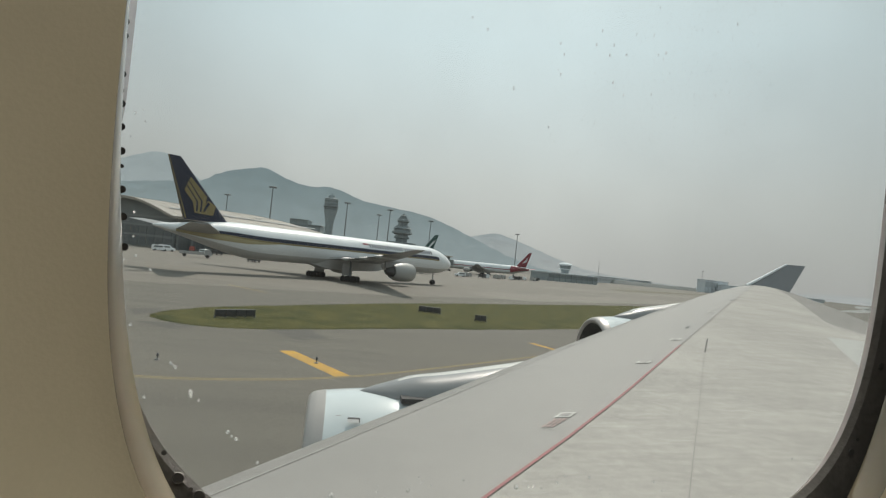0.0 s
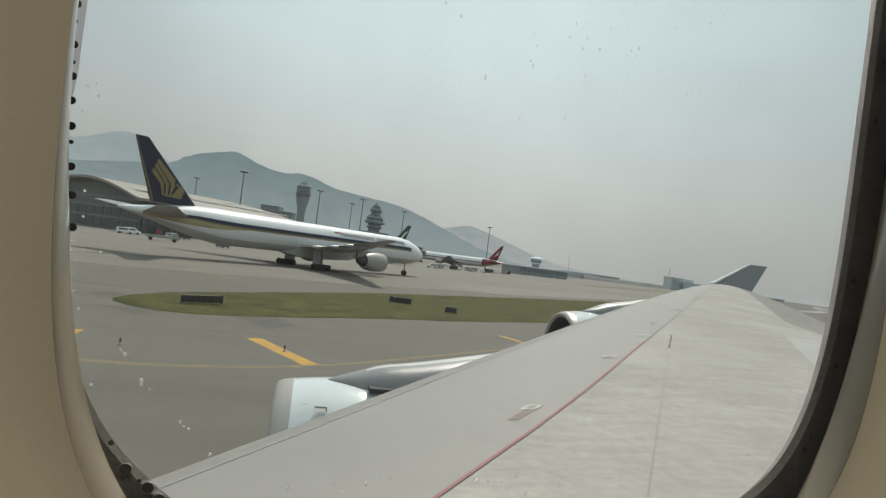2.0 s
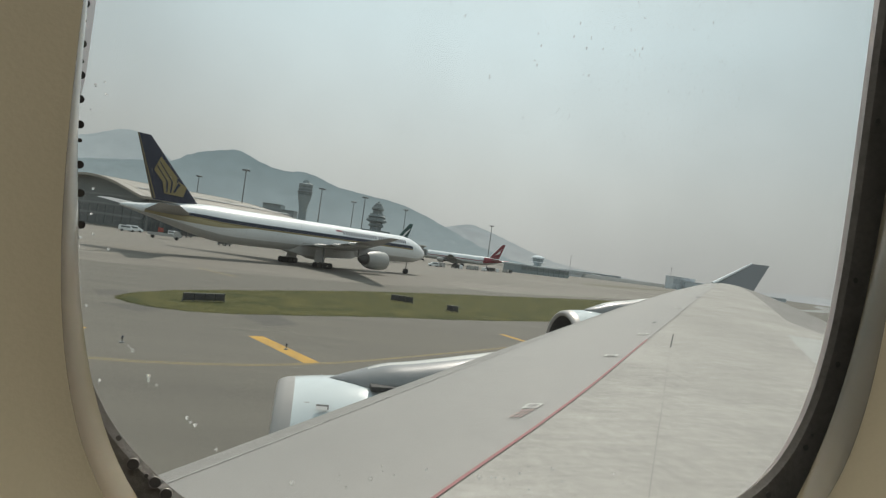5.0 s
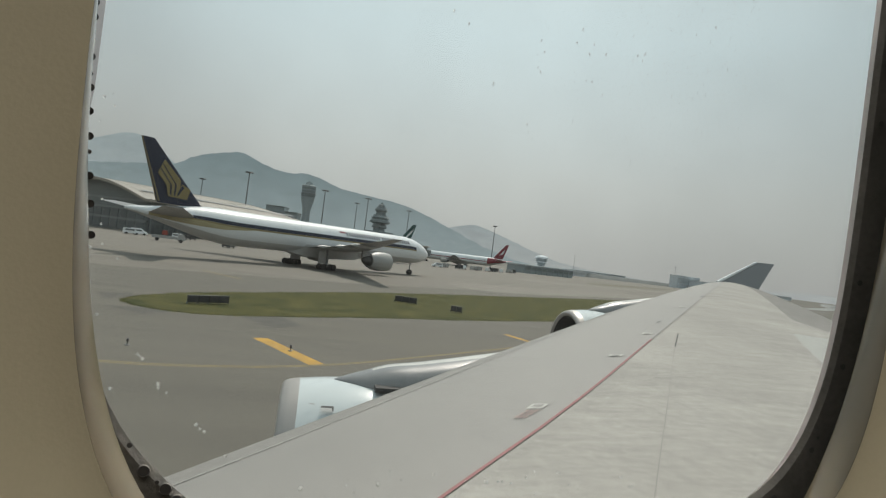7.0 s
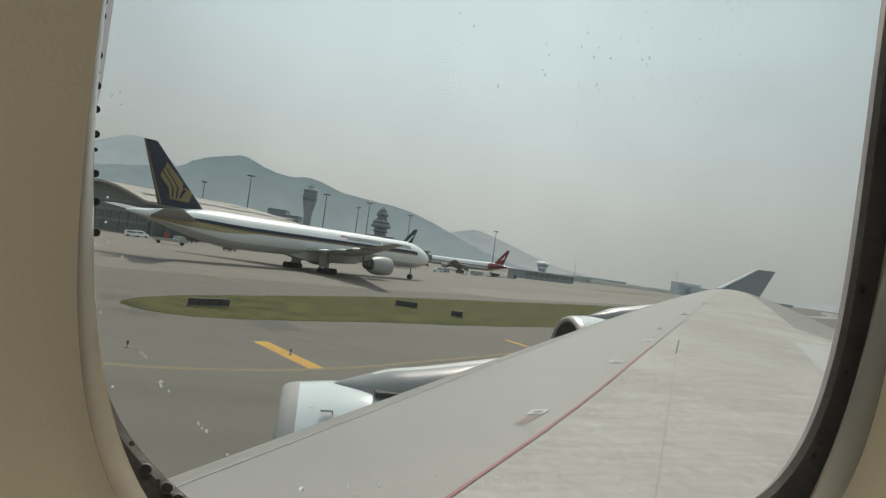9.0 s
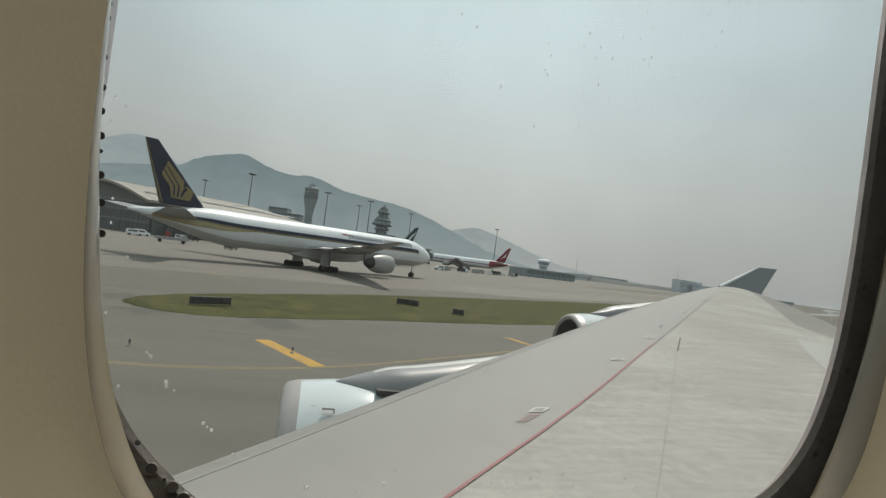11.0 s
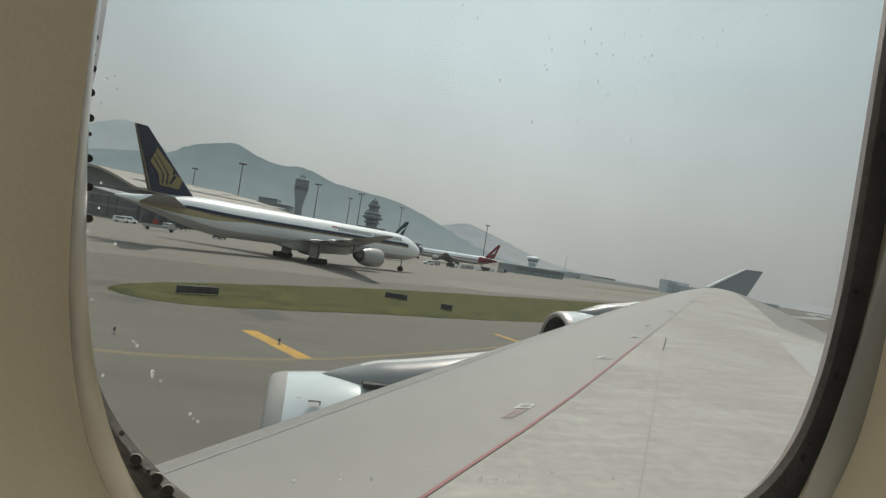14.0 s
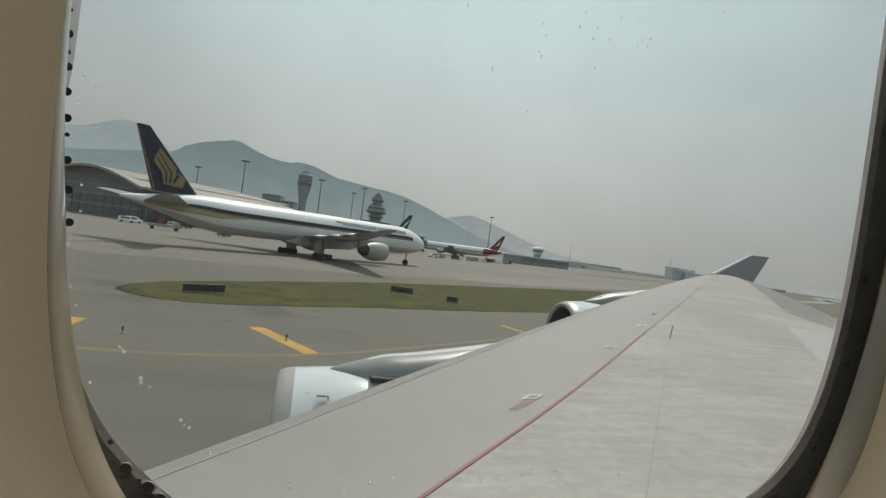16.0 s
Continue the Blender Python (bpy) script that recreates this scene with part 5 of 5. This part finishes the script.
part("roof", lathe([(12.2, 5.3), (13.2, 5.4), (13.8, 4.6), (14.6, 1.4)], "z", 8), M["far"], t)
part("gallery", lathe([(9.2, 4.7), (9.9, 4.8)], "z", 8), M["far"], t)

x, y = at(-32.4, 905)
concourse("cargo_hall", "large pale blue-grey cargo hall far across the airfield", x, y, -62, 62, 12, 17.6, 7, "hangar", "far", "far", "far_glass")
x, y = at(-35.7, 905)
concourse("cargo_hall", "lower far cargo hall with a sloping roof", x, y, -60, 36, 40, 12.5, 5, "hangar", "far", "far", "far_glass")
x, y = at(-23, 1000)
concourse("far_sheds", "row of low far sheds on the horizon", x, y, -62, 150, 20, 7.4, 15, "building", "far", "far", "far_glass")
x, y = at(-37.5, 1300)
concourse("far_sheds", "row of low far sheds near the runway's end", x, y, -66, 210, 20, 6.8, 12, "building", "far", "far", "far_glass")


rows = []
for k in range(41):
    az, d = -18.5 - 20 * k / 40, 640 + 460 * k / 40
    c, n = at(az, d), Vector((math.cos(radians(az)), math.sin(radians(az)), 0))
    h = 5.0 + 1.0 * noise.noise((k * 0.7, 0, 0)) + 0.4 * noise.noise((k * 2.3, 4, 0))
    rows.append([Vector((*c, 0)) + n * s + Vector((0, 0, z)) for s, z in ((-9, -0.2), (-3, h * 0.8), (0, h), (6, h * 0.9), (14, -0.2))])
tagged(part("embankment", loft(rows, closed=False, caps=False), M["berm"]), "long low grey embankment along the far side of the airfield", "embankment", kind="structure")


# ---- floodlight masts ----
def mast(x, y, h=34.0):
    t = thing("floodlight_mast", "tall grey apron floodlight mast with a ring of lamps", "light mast", pose(x, y, 0), "floodlight masts")
    part("pole", lathe([(0, 0.45), (1.2, 0.42), (h - 1, 0.22), (h, 0.2)], "z", 12), M["pole"], t)
    part("footing", boxed(-0.7, -0.7, 0, 0.7, 0.7, 0.5, 0.08), M["concrete"], t)
    part("head_frame", lathe([(h - 0.5, 1.3), (h - 0.3, 1.4), (h - 0.1, 1.3)], "z", 12), M["pole"], t)
    for k in range(8):
        a = 2 * math.pi * k / 8
        lampb = boxed(-0.35, -0.28, -0.25, 0.35, 0.28, 0.25, 0.06)
        p = part("floodlight", lampb, M["darkmetal"], t)
        p.matrix_local = Matrix.Translation((1.55 * math.cos(a), 1.55 * math.sin(a), h - 0.4)) @ Matrix.Rotation(a, 4, "Z") @ Matrix.Rotation(0.6, 4, "Y")


for x, y in ((376.6, 82.6), (293.2, 42.6), (337.3, 7.5), (406.7, -12.6), (353.5, -17.8), (411.8, -49.6), (453.9, -124.8), (999.9, -425.5), (895.8, -562.2)):
    mast(x, y)


# ---- taxiway signs and lights ----
def sign(x0, y0, x1, y1, h, n):
    """A low board on legs, made of panels."""
    d = Vector((x1 - x0, y1 - y0))
    t = thing("taxiway_sign", "long low black taxiway sign board on short legs in the grass", "sign", pose(x0, y0, 0.03, 0, 0, math.degrees(math.atan2(d.y, d.x))), "taxiway signs")
    for k in range(n):
        a, b = d.length * k / n, d.length * (k + 1) / n
        p = part("board", boxed(a + 0.02, -0.12, 0.09, b - 0.02, 0.12, h + 0.03, 0.03), M["black"], t)
        part("board_frame", boxed(a + 0.01, -0.135, h, b - 0.01, 0.135, h + 0.05, 0.01), M["darkmetal"], p)
    for k in range(n + 1):
        part("leg", boxed(d.length * k / n - 0.04, -0.04, -0.02, d.length * k / n + 0.04, 0.04, 0.18), M["pole"], t)
    return t


sign(45.4, 6.45, 47.5, 3.9, 0.58, 4)
sign(65.3, -10.9, 64.5, -13.3, 0.66, 3)
sign(60.55, -16.45, 60.1, -17.6, 0.62, 2)


def edge_light(x, y, lean=0.0):
    t = thing("taxiway_light", "small dark taxiway edge light on a thin stem", "taxiway light", pose(x, y, 0, 0, lean) @ Matrix.Scale(0.75, 4), "taxiway edge lights")
    part("base", lathe([(0, 0.16), (0.05, 0.15), (0.07, 0.06)], "z", 12), M["pole"], t)
    part("stem", tube((0, 0, 0.05), (0, 0, 0.24), 0.03), M["darkmetal"], t)
    part("lamp_body", lathe([(0.22, 0.05), (0.25, 0.07), (0.32, 0.07), (0.34, 0.06)], "z", 12), M["darkmetal"], t)
    part("lens", lathe([(0.34, 0.06), (0.40, 0.055), (0.43, 0.02)], "z", 12), M["blue_lens"], t)


for x, y in ((28.79, 5.0), (30.93, -2.22), (24.6, 14.6)):
    edge_light(x, y)


# ---- ground vehicles ----
def wheel_set(t, xs, w, r):
    me = finish(lathe([(-0.14, r * 0.5), (-0.14, r * 0.9), (-0.1, r), (0.1, r), (0.14, r * 0.9), (0.14, r * 0.5)], "y", 14))
    for x in xs:
        for y in (-w, w):
            part("wheel", me, M["rubber"], t).location = (x, y, r)


def flatbed(x, y, turn, paint="white"):
    t = thing("flatbed_truck", "white airport flatbed truck with a low open bed", "truck", pose(x, y, 0, 0, 0, turn), "apron vehicles")
    part("cab", loft([[Vector((px, py, pz)) for py, pz in ((-1.05, 0.7), (1.05, 0.7), (1.0, zt), (-1.0, zt))] for px, zt in ((2.4, 1.9), (2.5, 2.4), (3.6, 2.5), (4.2, 1.7), (4.4, 1.5))]), M[paint], t)
    part("windscreen", boxed(3.75, -0.85, 1.72, 4.05, 0.85, 2.3, 0.05), M["glass"], t)
    part("bed", boxed(-4.2, -1.15, 0.85, 2.3, 1.15, 1.15, 0.04), M["belly"], t)
    for yy in (-1.1, 1.1):
        part("rail", boxed(-4.2, yy - 0.04, 1.15, 2.2, yy + 0.04, 1.6, 0.02), M[paint], t)
    wheel_set(t, (-2.8, 3.2), 1.0, 0.48)


def van(x, y, turn, paint="white", group="apron vehicles"):
    t = thing("service_van", "small %s airport service van" % {"white": "white", "truck_red": "red", "truck_yellow": "yellow", "truck_blue": "blue"}[paint], "van", pose(x, y, 0, 0, 0, turn), group)
    part("body", loft([[Vector((px, s * 0.9, 0.35)) for s in (-1, 1)] + [Vector((px, s * 0.92, 0.95)) for s in (1,)] + [Vector((px, s * 0.8, zt)) for s in (1, -1)] + [Vector((px, -0.92, 0.95))] for px, zt in ((-2.3, 1.7), (-2.2, 1.95), (0.7, 1.95), (1.5, 1.2), (2.3, 1.0), (2.4, 0.8))]), M[paint], t)
    for s in (-1, 1):
        part("side_window", boxed(-1.9, s * 0.89 - 0.02, 1.2, 0.7, s * 0.89 + 0.02, 1.72, 0.015), M["glass"], t)
    wheel_set(t, (-1.5, 1.5), 0.82, 0.34)


def dolly(x, y, turn, load):
    t = thing("container_dolly", "baggage dolly carrying a %s container" % load, "dolly", pose(x, y, 0, 0, 0, turn), "baggage dollies")
    part("deck", boxed(-1.7, -1.2, 0.42, 1.7, 1.2, 0.56, 0.03), M["pole"], t)
    part("tow_bar", tube((1.7, 0, 0.45), (2.7, 0, 0.35), 0.05), M["pole"], t)
    part("container", loft([[Vector((px, -1.1, 0.58)), Vector((px, 1.1, 0.58)), Vector((px, 1.1, zt)), Vector((px, -1.1, zt))] for px, zt in ((-1.6, 2.1), (0.9, 2.1), (1.5, 1.5))]), M["darkmetal"] if load == "dark" else M["belly"], t)
    wheel_set(t, (-1.2, 1.2), 0.95, 0.22)


def belt_loader(x, y, turn):
    t = thing("belt_loader", "white and yellow baggage belt loader with a sloping belt", "belt loader", pose(x, y, 0, 0, 0, turn), "apron vehicles")
    part("chassis", boxed(-2.4, -0.9, 0.45, 2.4, 0.9, 1.0, 0.08), M["truck_yellow"], t)
    part("belt", loft([[Vector((px, -0.5, z)), Vector((px, 0.5, z)), Vector((px, 0.5, z + 0.25)), Vector((px, -0.5, z + 0.25))] for px, z in ((-3.4, 0.9), (4.2, 2.9))]), M["darkmetal"], t)
    part("cab", boxed(-0.4, -0.95, 1.0, 0.8, -0.55, 1.9, 0.06), M["white"], t)
    wheel_set(t, (-1.6, 1.6), 0.8, 0.36)


flatbed(172.2, 42.6, -72, "belly")
van(199, 61.0, -60)
van(203.5, 60.0, -75)
van(212, 63.0, -60)
van(233, 60.3, 10, "truck_red")
dolly(179.4, 27.8, 60, "dark")
dolly(209, 25, 50, "grey")
rng = random.Random(21)
for k in range(16):
    u = k / 16
    x, y = 205 + 100 * u + rng.uniform(-6, 6), 45 - 62 * u + rng.uniform(-6, 6)
    (van(x, y, rng.uniform(0, 360), rng.choice(("white", "white", "truck_blue"))) if k % 4 == 0 else dolly(x, y, rng.uniform(30, 70), rng.choice(("dark", "grey"))) if k % 4 in (1, 2) else belt_loader(x, y, rng.uniform(0, 360)))
for k in range(12):
    x, y = 258 + k * 6.5 + rng.uniform(-2, 2), -48 - k * 5.4 + rng.uniform(-2, 2)
    (dolly(x, y, 40, rng.choice(("dark", "grey"))) if k % 3 else van(x, y, rng.uniform(0, 360), rng.choice(("white", "truck_red"))))


# ---- mountains ----
def ridge(name, label, profile, d, material, wob, seed):
    """A hazy range: its skyline by azimuth and elevation in degrees, with a rising front slope."""
    n = 520
    a0, a1 = profile[0][0], profile[-1][0]
    table = [(-p, v) for p, v in profile]
    rows = []
    for k in range(7):
        q = k / 6
        row = []
        for i in range(n + 1):
            a = a0 + (a1 - a0) * i / n
            e = sum(interp(-a - k * 0.35, table)[0] * w for k, w in ((-2, 1), (-1, 2), (0, 3), (1, 2), (2, 1))) / 9
            h = max(0.0, d * math.tan(radians(e)) + EYE)
            h += wob * d * 0.001 * (noise.noise((a * 1.7, seed, 0)) + 0.5 * noise.noise((a * 5.3, seed, 3)) + 0.3 * noise.noise((a * 14.0, seed, 7)) + 0.28 * noise.noise((a * 34.0, seed, 9))) * min(1, h / 60)
            r = d - 700 * (1 - q)
            z = -4 + (h + 4) * (math.sin(q * math.pi / 2) ** 1.3 if k < 6 else 1) * (1 + (0.10 * noise.noise((a * 0.9, q * 3, seed)) if 0 < k < 6 else 0))
            row.append(Vector((r * math.cos(radians(a)), r * math.sin(radians(a)), z * r / d if k < 6 else z)))
        rows.append(row)
    return tagged(part(name, loft(rows, closed=False, caps=False), material), label, "mountain", kind="structure")


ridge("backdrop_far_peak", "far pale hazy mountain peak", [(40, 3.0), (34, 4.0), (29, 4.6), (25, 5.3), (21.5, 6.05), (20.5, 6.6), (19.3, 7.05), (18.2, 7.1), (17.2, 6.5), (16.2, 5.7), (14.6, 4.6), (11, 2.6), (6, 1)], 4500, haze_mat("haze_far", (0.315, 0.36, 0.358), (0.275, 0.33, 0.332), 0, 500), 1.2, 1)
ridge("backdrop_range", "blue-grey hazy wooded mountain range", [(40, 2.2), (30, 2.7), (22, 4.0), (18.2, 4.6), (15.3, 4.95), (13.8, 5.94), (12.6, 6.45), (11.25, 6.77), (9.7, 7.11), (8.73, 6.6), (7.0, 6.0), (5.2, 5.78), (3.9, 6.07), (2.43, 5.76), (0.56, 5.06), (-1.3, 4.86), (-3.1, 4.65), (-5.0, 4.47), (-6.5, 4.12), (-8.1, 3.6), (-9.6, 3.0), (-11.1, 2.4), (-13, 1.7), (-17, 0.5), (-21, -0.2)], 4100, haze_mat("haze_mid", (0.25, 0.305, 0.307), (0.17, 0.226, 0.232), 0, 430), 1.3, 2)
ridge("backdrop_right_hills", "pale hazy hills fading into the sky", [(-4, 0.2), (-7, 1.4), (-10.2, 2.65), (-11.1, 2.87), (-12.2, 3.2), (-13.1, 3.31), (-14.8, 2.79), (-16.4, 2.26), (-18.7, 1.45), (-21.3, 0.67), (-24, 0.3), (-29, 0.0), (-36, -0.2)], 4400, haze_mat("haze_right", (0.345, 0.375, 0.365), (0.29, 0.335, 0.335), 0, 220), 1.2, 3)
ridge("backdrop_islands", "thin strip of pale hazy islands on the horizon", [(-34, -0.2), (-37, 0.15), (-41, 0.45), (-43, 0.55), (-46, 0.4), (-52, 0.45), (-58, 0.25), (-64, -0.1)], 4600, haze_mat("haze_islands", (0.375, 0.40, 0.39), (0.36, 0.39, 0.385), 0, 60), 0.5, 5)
